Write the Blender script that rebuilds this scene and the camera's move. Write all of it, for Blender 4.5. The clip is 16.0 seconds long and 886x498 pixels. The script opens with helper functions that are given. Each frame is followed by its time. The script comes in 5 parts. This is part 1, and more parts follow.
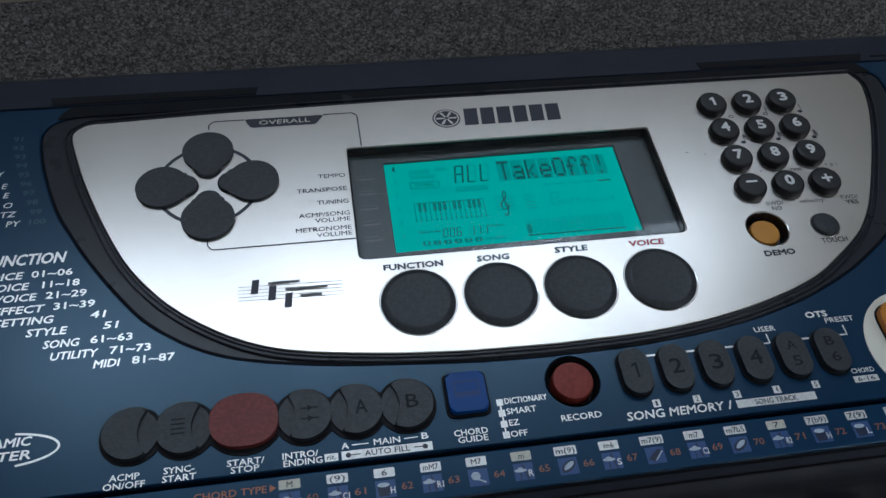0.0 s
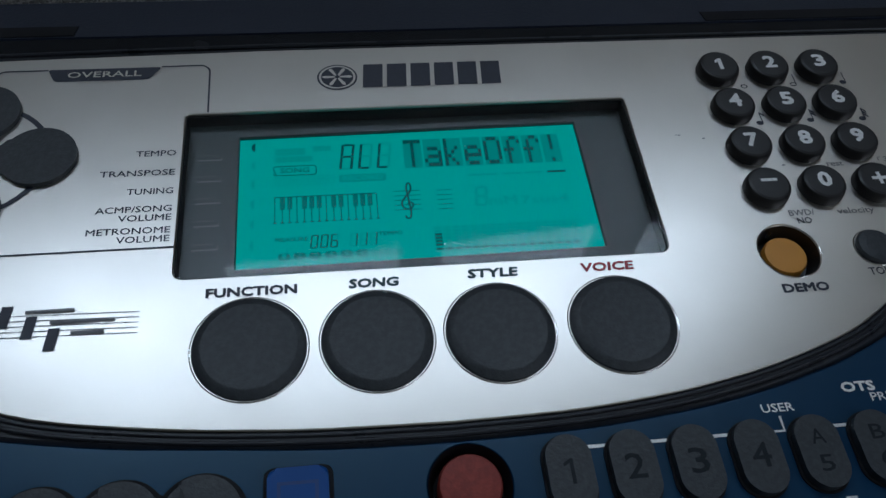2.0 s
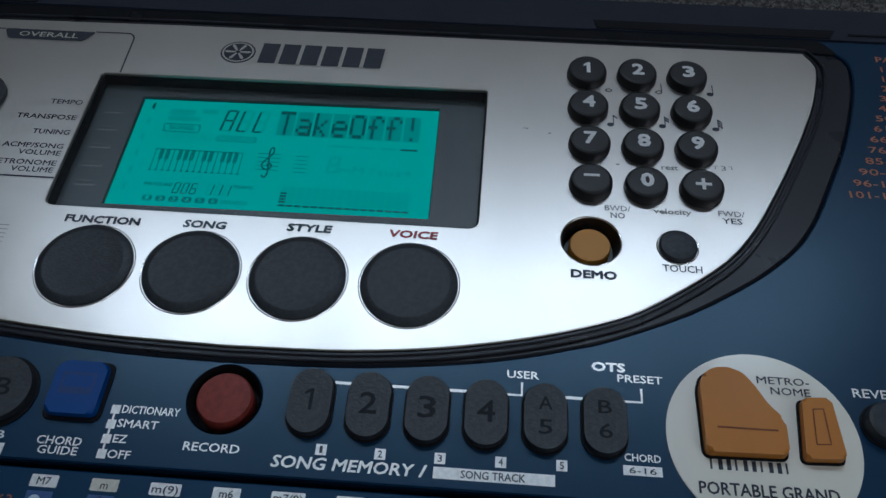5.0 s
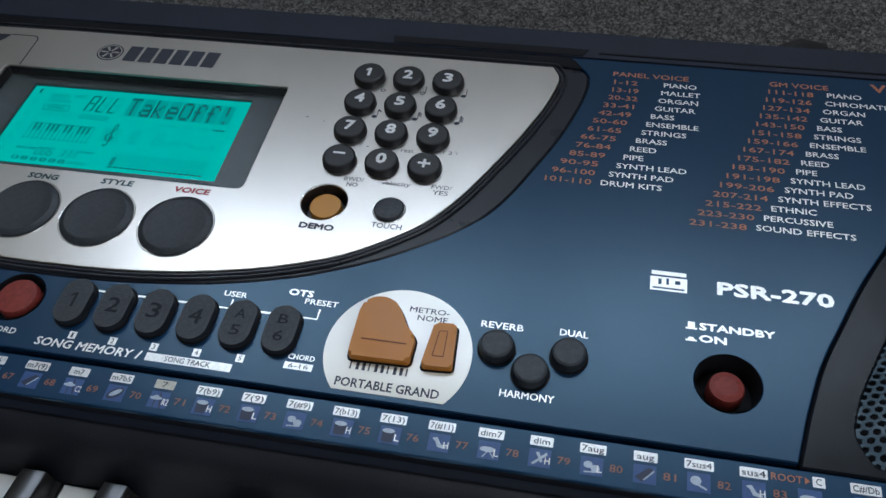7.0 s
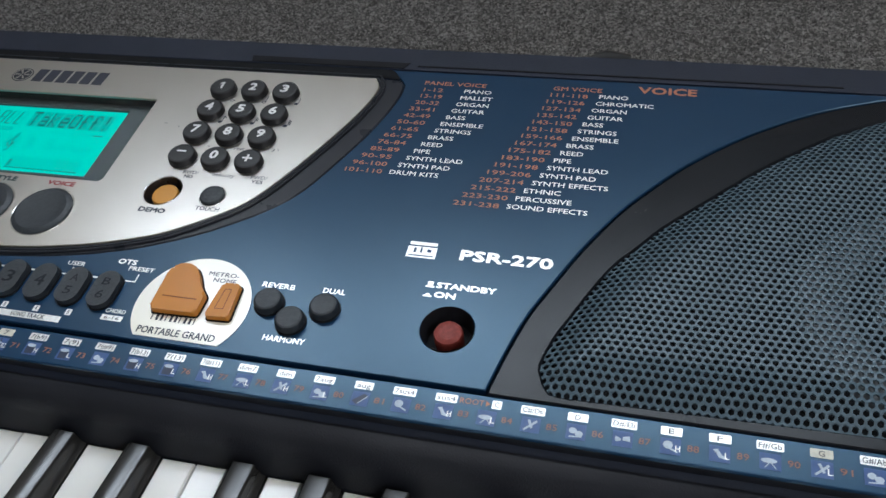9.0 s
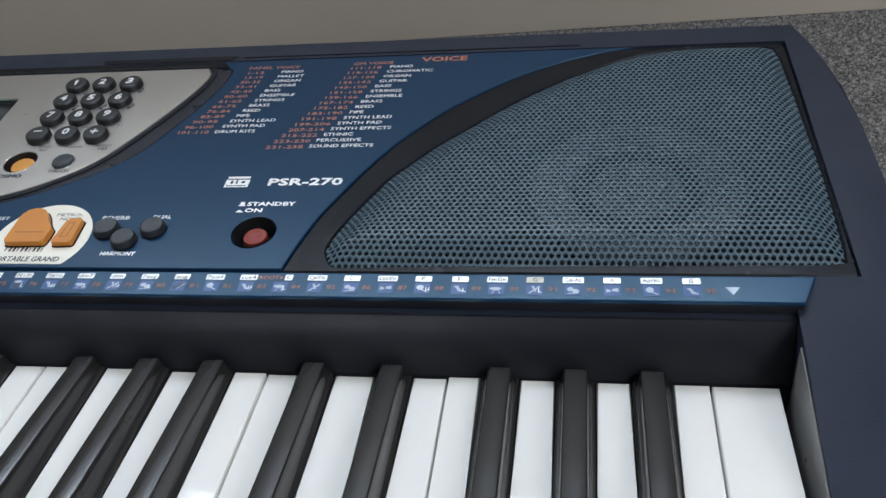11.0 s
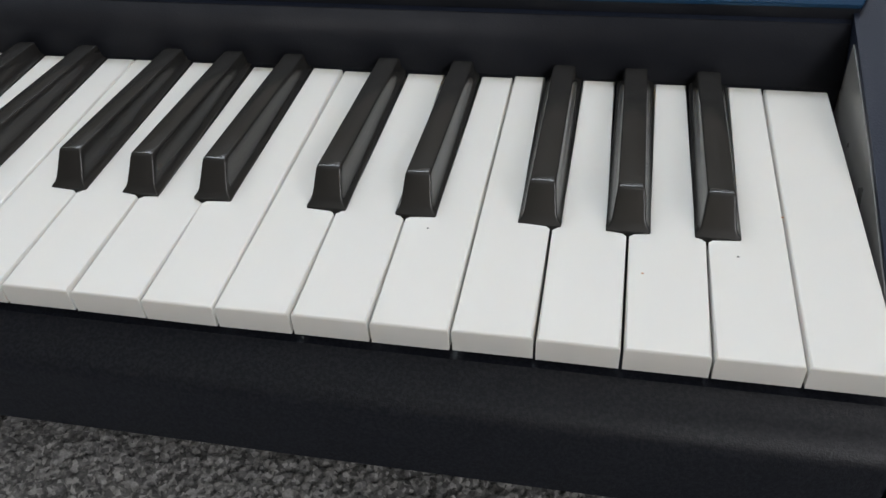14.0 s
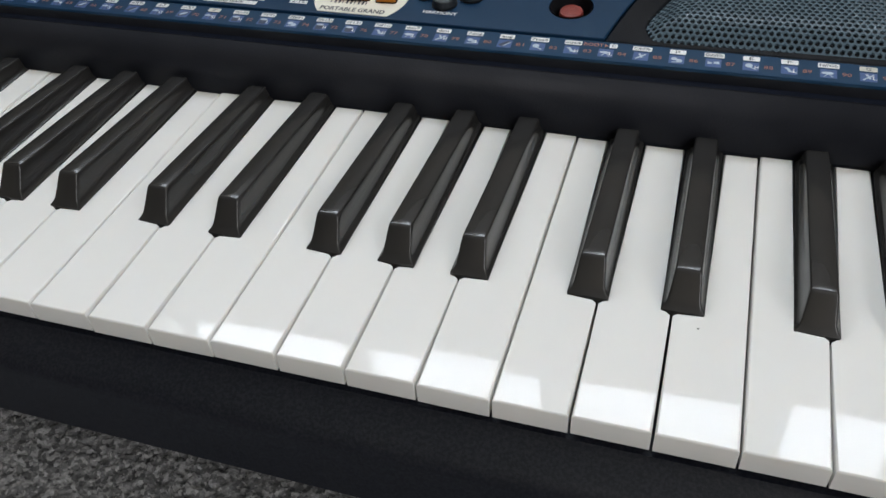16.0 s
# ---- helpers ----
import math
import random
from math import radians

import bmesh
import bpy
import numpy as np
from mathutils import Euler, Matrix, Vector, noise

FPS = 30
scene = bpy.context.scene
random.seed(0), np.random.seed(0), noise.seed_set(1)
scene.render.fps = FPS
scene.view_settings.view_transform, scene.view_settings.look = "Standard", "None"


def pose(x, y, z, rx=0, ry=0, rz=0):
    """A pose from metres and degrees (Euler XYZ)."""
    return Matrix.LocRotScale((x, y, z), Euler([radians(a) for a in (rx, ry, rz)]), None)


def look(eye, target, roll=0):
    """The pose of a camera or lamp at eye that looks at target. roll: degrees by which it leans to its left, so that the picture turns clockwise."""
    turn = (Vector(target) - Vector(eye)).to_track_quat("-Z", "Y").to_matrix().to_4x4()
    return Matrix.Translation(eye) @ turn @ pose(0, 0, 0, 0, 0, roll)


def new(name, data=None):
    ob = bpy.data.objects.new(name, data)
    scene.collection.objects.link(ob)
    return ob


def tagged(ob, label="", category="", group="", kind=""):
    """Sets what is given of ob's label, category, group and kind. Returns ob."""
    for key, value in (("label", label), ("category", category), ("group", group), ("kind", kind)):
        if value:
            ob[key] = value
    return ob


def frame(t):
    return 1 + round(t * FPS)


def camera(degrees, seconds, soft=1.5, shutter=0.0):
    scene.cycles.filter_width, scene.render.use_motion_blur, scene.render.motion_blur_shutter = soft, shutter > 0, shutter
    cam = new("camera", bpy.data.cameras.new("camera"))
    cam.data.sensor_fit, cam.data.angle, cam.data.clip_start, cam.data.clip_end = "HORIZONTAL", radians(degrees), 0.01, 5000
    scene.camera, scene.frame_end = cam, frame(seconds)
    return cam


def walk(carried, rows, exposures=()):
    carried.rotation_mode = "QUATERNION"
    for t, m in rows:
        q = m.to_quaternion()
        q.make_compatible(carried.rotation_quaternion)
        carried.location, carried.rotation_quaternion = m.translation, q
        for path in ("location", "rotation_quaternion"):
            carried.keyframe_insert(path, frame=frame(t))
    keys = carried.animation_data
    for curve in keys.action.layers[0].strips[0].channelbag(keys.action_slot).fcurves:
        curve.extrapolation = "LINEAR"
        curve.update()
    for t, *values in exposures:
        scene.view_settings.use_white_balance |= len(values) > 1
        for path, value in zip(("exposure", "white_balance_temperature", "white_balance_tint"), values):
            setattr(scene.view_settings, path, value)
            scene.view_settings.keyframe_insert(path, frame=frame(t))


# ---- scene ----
cam = camera(55.82, 16.0)
PATH = [
    (0, (-0.0720, 0.0434, 0.3376), (0.2119, 1.3609, -1.1401), 4.18),
    (0.5, (-0.0519, 0.0557, 0.3241), (0.2493, 1.3662, -1.1563), 4.72),
    (1, (-0.0353, 0.0690, 0.3121), (0.2589, 1.3692, -1.1789), 4.76),
    (1.5, (-0.0296, 0.0868, 0.2933), (0.2372, 1.3821, -1.2071), 4.56),
    (2, (-0.0193, 0.1083, 0.2743), (0.2091, 1.4016, -1.2341), 4.43),
    (2.5, (-0.0092, 0.1220, 0.2615), (0.1996, 1.4122, -1.2524), 4.82),
    (3, (-0.0059, 0.1208, 0.2614), (0.1705, 1.4063, -1.2605), 4.59),
    (3.2, (-0.0029, 0.1180, 0.2653), (0.1521, 1.4110, -1.2527), 4.40),
    (5.3, (0.0792, 0.0748, 0.2871), (-0.0503, 1.4038, -1.2018), -0.26),
    (5.5, (0.0919, 0.0708, 0.2888), (-0.0605, 1.4030, -1.1951), -0.65),
    (6, (0.1224, 0.0597, 0.2957), (-0.0865, 1.4035, -1.1707), -1.59),
    (6.5, (0.1474, 0.0464, 0.3034), (-0.1268, 1.3991, -1.1440), -2.52),
    (7, (0.1781, 0.0376, 0.3102), (-0.1481, 1.3965, -1.1206), -3.19),
    (7.5, (0.2104, 0.0297, 0.3165), (-0.1688, 1.4001, -1.0900), -4.39),
    (8, (0.2355, 0.0228, 0.3188), (-0.1789, 1.3948, -1.0761), -5.26),
    (8.5, (0.2589, 0.0182, 0.3196), (-0.1907, 1.3892, -1.0654), -6.44),
    (9, (0.2854, 0.0090, 0.3246), (-0.1951, 1.3930, -1.0369), -7.30),
    (9.2, (0.2964, 0.0048, 0.3270), (-0.1777, 1.4121, -1.0127), -6.86),
    (11.3, (0.3568, -0.1030, 0.2939), (0.0722, 1.5013, -0.8660), -6.60),
    (11.5, (0.3491, -0.1234, 0.2842), (0.0898, 1.5065, -0.8455), -6.19),
    (12, (0.3484, -0.1723, 0.2817), (0.0785, 1.4702, -0.8271), -5.88),
    (12.5, (0.3538, -0.1976, 0.2509), (0.0531, 1.4245, -0.8797), -4.89),
    (13, (0.3490, -0.1937, 0.2435), (0.0088, 1.3545, -0.9761), -5.08),
    (13.5, (0.3466, -0.1743, 0.2385), (-0.0062, 1.3080, -1.0570), -5.00),
    (14, (0.3440, -0.1534, 0.2522), (-0.0200, 1.3002, -1.0724), -4.56),
    (14.5, (0.3346, -0.1490, 0.2568), (-0.0599, 1.2751, -1.0909), -4.51),
    (15, (0.3206, -0.1437, 0.2679), (-0.1087, 1.2555, -1.0952), -4.65),
    (15.5, (0.2970, -0.1446, 0.2763), (-0.1824, 1.2545, -1.0701), -4.74),
    (16, (0.2792, -0.1453, 0.2800), (-0.2444, 1.2425, -1.0616), -4.97),
]
EXPOSURES = [(0, -0.60, 5600, 8), (0.5, -0.78, 5550, 8), (1.5, -0.94, 5450, 7), (3.2, -1.00, 5450, 6), (5.5, -0.85, 5400, 8), (7.0, -0.20, 5700, 9), (8.0, 0.26, 6000, 9), (9.2, 0.46, 6050, 9), (11.5, 0.72, 5900, 10), (12.0, 0.56, 5950, 10), (12.5, 0.45, 6050, 10), (13.0, 0.38, 6150, 10), (14, 0.42, 6300, 10), (16, 0.42, 6300, 10)]
walk(cam, [(t, look(eye, target, roll)) for t, eye, target, roll in PATH], EXPOSURES)

# ---- light ----
world = bpy.data.worlds.new("sky")
scene.world = world
world.use_nodes = True
wn = world.node_tree.nodes
sky = wn.new("ShaderNodeTexSky")
sky.sky_type, sky.sun_disc = "NISHITA", False
sky.sun_elevation, sky.sun_rotation = radians(40), radians(150)
world.node_tree.links.new(sky.outputs[0], wn["Background"].inputs[0])
wn["Background"].inputs[1].default_value = 0.12

sun_data = bpy.data.lights.new("overcast_sun", "SUN")
sun_data.energy, sun_data.angle, sun_data.color = 0.6, radians(12), (1.0, 0.96, 0.9)
sun = new("overcast_sun", sun_data)
sun.matrix_world = look((1.5, -3.0, 4.0), (0, 0.65, 1.0))

WALL_Y = 0.650
NORTH = pose(0, WALL_Y, 0, 0, 0, 3.4) @ pose(0, -WALL_Y, 0)
WIN_X0, WIN_X1, WIN_Z0, WIN_Z1 = -0.75, 0.80, 0.86, 1.72
day = bpy.data.lights.new("window_daylight", "AREA")
day.shape, day.size, day.size_y = "RECTANGLE", WIN_X1 - WIN_X0 - 0.1, WIN_Z1 - WIN_Z0 - 0.1
day.energy, day.color = 35.0, (0.88, 0.945, 1.0)
day_ob = new("window_daylight", day)
day_ob.matrix_world = NORTH @ look(((WIN_X0 + WIN_X1) / 2, WALL_Y + 0.24, (WIN_Z0 + WIN_Z1) / 2), ((WIN_X0 + WIN_X1) / 2, -1.0, 0.95))

# Fill light from the right, through an assumed window that is never in view.
E_Y0, E_Y1, E_Z0, E_Z1, E_X = -2.10, -0.55, 0.85, 2.10, 1.60
day2 = bpy.data.lights.new("assumed_side_daylight", "AREA")
day2.shape, day2.size, day2.size_y = "RECTANGLE", E_Y1 - E_Y0 - 0.1, E_Z1 - E_Z0 - 0.1
day2.energy, day2.color = 18.5, (1.0, 0.98, 0.95)
day2_ob = new("assumed_side_daylight", day2)
day2_ob.matrix_world = look((E_X + 0.09, (E_Y0 + E_Y1) / 2, (E_Z0 + E_Z1) / 2), (0.0, (E_Y0 + E_Y1) / 2, (E_Z0 + E_Z1) / 2))

# ---- materials ----


def material(name, base, rough=0.5, metal=0.0, coat=0.0):
    m = bpy.data.materials.new(name)
    m.use_nodes = True
    b = m.node_tree.nodes["Principled BSDF"]
    b.inputs["Base Color"].default_value = (*base, 1)
    b.inputs["Roughness"].default_value = rough
    b.inputs["Metallic"].default_value = metal
    b.inputs["Coat Weight"].default_value = coat
    return m, m.node_tree, b


def vary(tree, b, base, other, scale, detail=4.0, lo=0.4, hi=0.65, vec=None):
    """Base colour that wanders between two colours with noise."""
    n = tree.nodes.new("ShaderNodeTexNoise")
    n.inputs["Scale"].default_value, n.inputs["Detail"].default_value = scale, detail
    r = tree.nodes.new("ShaderNodeValToRGB")
    r.color_ramp.elements[0].position, r.color_ramp.elements[1].position = lo, hi
    r.color_ramp.elements[0].color, r.color_ramp.elements[1].color = (*base, 1), (*other, 1)
    tree.links.new(coords(tree), n.inputs["Vector"])
    tree.links.new(n.outputs["Fac"], r.inputs["Fac"])
    tree.links.new(r.outputs["Color"], b.inputs["Base Color"])
    return n, r


def coords(tree, stretch=(1, 1, 1), space="Object"):
    c = tree.nodes.new("ShaderNodeTexCoord")
    if stretch == (1, 1, 1):
        return c.outputs[space]
    mp = tree.nodes.new("ShaderNodeMapping")
    mp.inputs["Scale"].default_value = stretch
    tree.links.new(c.outputs[space], mp.inputs["Vector"])
    return mp.outputs["Vector"]


def relief(tree, b, scale, strength, distance=0.0003, detail=3.0, stretch=(1, 1, 1)):
    n = tree.nodes.new("ShaderNodeTexNoise")
    n.inputs["Scale"].default_value, n.inputs["Detail"].default_value = scale, detail
    bp = tree.nodes.new("ShaderNodeBump")
    bp.inputs["Strength"].default_value, bp.inputs["Distance"].default_value = strength, distance
    tree.links.new(coords(tree, stretch), n.inputs["Vector"])
    tree.links.new(n.outputs["Fac"], bp.inputs["Height"])
    tree.links.new(bp.outputs["Normal"], b.inputs["Normal"])
    return n


def rough_vary(tree, b, lo, hi, scale, stretch=(1, 1, 1)):
    n = tree.nodes.new("ShaderNodeTexNoise")
    n.inputs["Scale"].default_value, n.inputs["Detail"].default_value = scale, 5.0
    mr = tree.nodes.new("ShaderNodeMapRange")
    mr.inputs["From Min"].default_value, mr.inputs["From Max"].default_value = 0.3, 0.7
    mr.inputs["To Min"].default_value, mr.inputs["To Max"].default_value = lo, hi
    tree.links.new(coords(tree, stretch), n.inputs["Vector"])
    tree.links.new(n.outputs["Fac"], mr.inputs["Value"])
    tree.links.new(mr.outputs["Result"], b.inputs["Roughness"])


def plastic(name, base, other, rough=(0.4, 0.5), grain=2500.0, bump=0.15, stain=25.0):
    m, t, b = material(name, base, rough[0])
    vary(t, b, base, other, stain)
    rough_vary(t, b, rough[0], rough[1], stain * 3)
    relief(t, b, grain, bump, 0.0002)
    return m


BODY = plastic("body_plastic", (0.012, 0.017, 0.033), (0.016, 0.021, 0.039), (0.40, 0.50), grain=1300, bump=0.6)
BODY.node_tree.nodes["Principled BSDF"].inputs["Specular IOR Level"].default_value = 0.32
RAIL = plastic("front_rail_plastic", (0.0070, 0.0083, 0.0130), (0.0175, 0.0193, 0.0260), (0.32, 0.44), grain=1900, bump=0.55, stain=900.0)
RAIL.node_tree.nodes["Principled BSDF"].inputs["Specular IOR Level"].default_value = 0.28
TRIM = plastic("trim_plastic", (0.0070, 0.0085, 0.0120), (0.0080, 0.0098, 0.0135), (0.22, 0.28), bump=0.1)
TRIM.node_tree.nodes["Principled BSDF"].inputs["Specular IOR Level"].default_value = 0.2
BLUE = plastic("blue_panel_paint", (0.0070, 0.0300, 0.074), (0.0074, 0.0310, 0.076), (0.262, 0.272), bump=0.06)
STRIP = plastic("blue_strip_paint", (0.0078, 0.0350, 0.085), (0.0092, 0.0390, 0.092), (0.245, 0.255), bump=0.05)
for _m in (BLUE, STRIP):
    _m.node_tree.nodes["Principled BSDF"].inputs["Specular IOR Level"].default_value = 0.52
    _m.node_tree.nodes["Principled BSDF"].inputs["Specular Tint"].default_value = (0.55, 0.82, 1.0, 1)
WHITE_KEY = plastic("white_key_plastic", (0.80, 0.785, 0.75), (0.77, 0.755, 0.715), (0.022, 0.032), grain=120, bump=0.003, stain=12)
_b = WHITE_KEY.node_tree.nodes["Principled BSDF"]
_b.inputs["Specular IOR Level"].default_value = 0.22
_b.inputs["Subsurface Weight"].default_value = 0.2
_b.inputs["Subsurface Radius"].default_value = (1.0, 0.85, 0.7)
_b.inputs["Subsurface Scale"].default_value = 0.002
BLACK_KEY = plastic("black_key_plastic", (0.0215, 0.0205, 0.0195), (0.027, 0.0257, 0.0243), (0.19, 0.25), grain=900, bump=0.02)
WELL = plastic("well_plastic", (0.0150, 0.0163, 0.0215), (0.0225, 0.0240, 0.0300), (0.44, 0.54), grain=1300, bump=0.5)
WELL.node_tree.nodes["Principled BSDF"].inputs["Specular IOR Level"].default_value = 0.2
RUBBER = plastic("dark_rubber", (0.019, 0.0240, 0.030), (0.029, 0.0345, 0.041), (0.42, 0.55), grain=1500, bump=0.6, stain=700)
NAVY = plastic("navy_surround_plastic", (0.0220, 0.0240, 0.0310), (0.0245, 0.0265, 0.0335), (0.26, 0.34), bump=0.08)
NAVY.node_tree.nodes["Principled BSDF"].inputs["Specular IOR Level"].default_value = 0.26
DARK = plastic("dark_recess", (0.010, 0.0105, 0.013), (0.013, 0.0135, 0.016), (0.5, 0.6))
DARK.node_tree.nodes["Principled BSDF"].inputs["Specular IOR Level"].default_value = 0.12

SILVER, _t, _b = material("brushed_aluminium", (0.72, 0.72, 0.71), 0.34, 1.0)
vary(_t, _b, (0.645, 0.614, 0.573), (0.665, 0.634, 0.593), 40)
rough_vary(_t, _b, 0.285, 0.315, 60)
relief(_t, _b, 1400, 0.035, 0.0002, stretch=(0.03, 1, 1))

CARPET, _t, _b = material("grey_fleck_carpet", (0.2, 0.2, 0.2), 0.95)
_b.inputs["Specular IOR Level"].default_value = 0.15
_a = _t.nodes.new("ShaderNodeAttribute")
_a.attribute_name = "tuft"
_f = _t.nodes.new("ShaderNodeTexNoise")
_f.inputs["Scale"].default_value, _f.inputs["Detail"].default_value = 900.0, 4.0
_t.links.new(coords(_t), _f.inputs["Vector"])
_v = _t.nodes.new("ShaderNodeTexVoronoi")
_v.inputs["Scale"].default_value = 620.0
_t.links.new(coords(_t), _v.inputs["Vector"])
_c = _t.nodes.new("ShaderNodeSeparateColor")
_t.links.new(_v.outputs["Color"], _c.inputs["Color"])
_q = _t.nodes.new("ShaderNodeMath")
_q.operation = "MULTIPLY_ADD"
_q.inputs[1].default_value, _q.inputs[2].default_value = 0.6, -0.3
_t.links.new(_f.outputs["Fac"], _q.inputs[0])
_k = _t.nodes.new("ShaderNodeMath")
_k.operation = "MULTIPLY_ADD"
_k.inputs[1].default_value = 0.75
_t.links.new(_c.outputs["Red"], _k.inputs[0])
_t.links.new(_q.outputs["Value"], _k.inputs[2])
_g = _t.nodes.new("ShaderNodeMath")
_g.operation = "MULTIPLY"
_g.inputs[1].default_value = 0.35
_t.links.new(_a.outputs["Fac"], _g.inputs[0])
_s = _t.nodes.new("ShaderNodeMath")
_s.operation = "ADD"
_t.links.new(_g.outputs["Value"], _s.inputs[0])
_t.links.new(_k.outputs["Value"], _s.inputs[1])
_r = _t.nodes.new("ShaderNodeValToRGB")
_r.color_ramp.elements[0].color, _r.color_ramp.elements[1].color = (0.055, 0.055, 0.056, 1), (0.43, 0.425, 0.42, 1)
_e = _r.color_ramp.elements.new(0.5)
_e.color = (0.172, 0.170, 0.170, 1)
_t.links.new(_s.outputs["Value"], _r.inputs["Fac"])
_t.links.new(_r.outputs["Color"], _b.inputs["Base Color"])
_p = _t.nodes.new("ShaderNodeBump")
_p.inputs["Strength"].default_value, _p.inputs["Distance"].default_value = 0.7, 0.0008
_t.links.new(_f.outputs["Fac"], _p.inputs["Height"])
_t.links.new(_p.outputs["Normal"], _b.inputs["Normal"])

WALL_PAINT = plastic("beige_wall_paint", (0.46, 0.415, 0.35), (0.49, 0.445, 0.38), (0.5, 0.6), grain=300, bump=0.2, stain=3)
WHITE_PAINT = plastic("white_gloss_paint", (0.78, 0.77, 0.74), (0.72, 0.71, 0.68), (0.25, 0.35), grain=200, bump=0.05, stain=4)

# ---- mesh helpers ----


def bm_object(name, bm, mat, parent=None, label="", m=None, smooth=True):
    me = bpy.data.meshes.new(name)
    bm.to_mesh(me)
    bm.free()
    me.materials.append(mat)
    if smooth:
        me.set_sharp_from_angle(angle=radians(35))
        me.polygons.foreach_set("use_smooth", [abs(p.normal.z) < 0.99995 for p in me.polygons])
    ob = new(name, me)
    if parent:
        ob.parent = parent
    if m is not None:
        ob.matrix_basis = m
    if label:
        ob["label"] = label
    return ob


def part(name, bm, mat, parent, label="", m=None):
    return bm_object(name, bm, mat, parent, label, m)


def share(ob, m, name=None):
    """Another object on the same mesh under the same parent."""
    o = new(name or ob.name.split(".")[0], ob.data)
    o.parent = ob.parent
    o.matrix_basis = m
    return o


def prism(outline, z0, z1, bevel=0.0, segments=2, bm=None, bottom=False):
    """A plate over a plan outline (counter-clockwise), its upper rim rounded."""
    bm = bm or bmesh.new()
    lo = [bm.verts.new((x, y, z0)) for x, y in outline]
    hi = [bm.verts.new((x, y, z1)) for x, y in outline]
    n = len(outline)
    top = bm.faces.new(hi)
    if bottom:
        bm.faces.new(lo[::-1])
    for k in range(n):
        bm.faces.new((lo[k], lo[(k + 1) % n], hi[(k + 1) % n], hi[k]))
    if bevel:
        bmesh.ops.bevel(bm, geom=list(top.edges), offset=bevel, segments=segments, profile=0.5, affect="EDGES", clamp_overlap=True)
    return bm


def box(bm, x0, x1, y0, y1, z0, z1):
    v = [bm.verts.new(p) for p in ((x0, y0, z0), (x1, y0, z0), (x1, y1, z0), (x0, y1, z0), (x0, y0, z1), (x1, y0, z1), (x1, y1, z1), (x0, y1, z1))]
    for f in ((3, 2, 1, 0), (4, 5, 6, 7), (0, 1, 5, 4), (1, 2, 6, 5), (2, 3, 7, 6), (3, 0, 4, 7)):
        bm.faces.new([v[k] for k in f])
    return bm


def profile_x(points, x0, x1, bevel=0.0, bm=None):
    """A solid with the outline (y, z), counter-clockwise seen from +x, from x0 to x1."""
    bm = bm or bmesh.new()
    a = [bm.verts.new((x0, y, z)) for y, z in points]
    b = [bm.verts.new((x1, y, z)) for y, z in points]
    n = len(points)
    bm.faces.new(a[::-1])
    bm.faces.new(b)
    for k in range(n):
        bm.faces.new((a[k], a[(k + 1) % n], b[(k + 1) % n], b[k]))
    if bevel:
        bmesh.ops.bevel(bm, geom=list(bm.edges), offset=bevel, segments=2, profile=0.5, affect="EDGES", clamp_overlap=True)
    return bm


def circle(cx, cy, rx, ry=None, n=40, a0=0.0, a1=2 * math.pi, power=2.0):
    ry = ry or rx
    out = []
    full = abs(a1 - a0 - 2 * math.pi) < 1e-6
    for k in range(n if full else n + 1):
        a = a0 + (a1 - a0) * k / n
        c, s = math.cos(a), math.sin(a)
        out.append((cx + rx * math.copysign(abs(c) ** (2 / power), c), cy + ry * math.copysign(abs(s) ** (2 / power), s)))
    return out


def rounded(points, radius, n=5):
    """The outline with its corners rounded; radius is one number or one a corner."""
    out = []
    m = len(points)
    for k in range(m):
        r = radius[k] if isinstance(radius, (list, tuple)) else radius
        p, a, b = Vector(points[k]), Vector(points[k - 1]), Vector(points[(k + 1) % m])
        if r <= 0:
            out.append(tuple(p))
            continue
        d1, d2 = (a - p).normalized(), (b - p).normalized()
        s, e = p + d1 * r, p + d2 * r
        for j in range(n + 1):
            t = j / n
            q = s * (1 - t) ** 2 + p * 2 * t * (1 - t) + e * t ** 2
            out.append((q.x, q.y))
    return out


def spline(points, steps=6):
    """A smooth open line through the points."""
    P = [Vector(p) for p in points]
    P = [2 * P[0] - P[1]] + P + [2 * P[-1] - P[-2]]
    out = []
    for k in range(1, len(P) - 2):
        for j in range(steps):
            t = j / steps
            a, b, c, d = P[k - 1], P[k], P[k + 1], P[k + 2]
            q = 0.5 * (2 * b + (c - a) * t + (2 * a - 5 * b + 4 * c - d) * t * t + (3 * b - a - 3 * c + d) * t ** 3)
            out.append((q.x, q.y))
    out.append(tuple(P[-2]))
    return out


def mm(points):
    return [(x / 1000, y / 1000) for x, y in points]


def dome(cx, cy, r, h, rings=((1.0, 0.0), (1.0, 0.55), (0.94, 0.8), (0.8, 0.95), (0.45, 1.0)), n=36, w0=0.0, ry=None, bm=None, dish=0.0):
    """A turned button: rings of (radius share, height share)."""
    bm = bm or bmesh.new()
    ry = ry or r
    last = None
    for rs, hs in rings:
        ring = [bm.verts.new((cx + r * rs * math.cos(2 * math.pi * k / n), cy + ry * rs * math.sin(2 * math.pi * k / n), w0 + h * hs)) for k in range(n)]
        if last:
            for k in range(n):
                bm.faces.new((last[k], last[(k + 1) % n], ring[(k + 1) % n], ring[k]))
        last = ring
    c = bm.verts.new((cx, cy, w0 + h - dish))
    for k in range(n):
        bm.faces.new((last[k], last[(k + 1) % n], c))
    return bm


# ---- room ----
RX0, RX1, RY0, H = -2.2, E_X, -2.4, 2.4


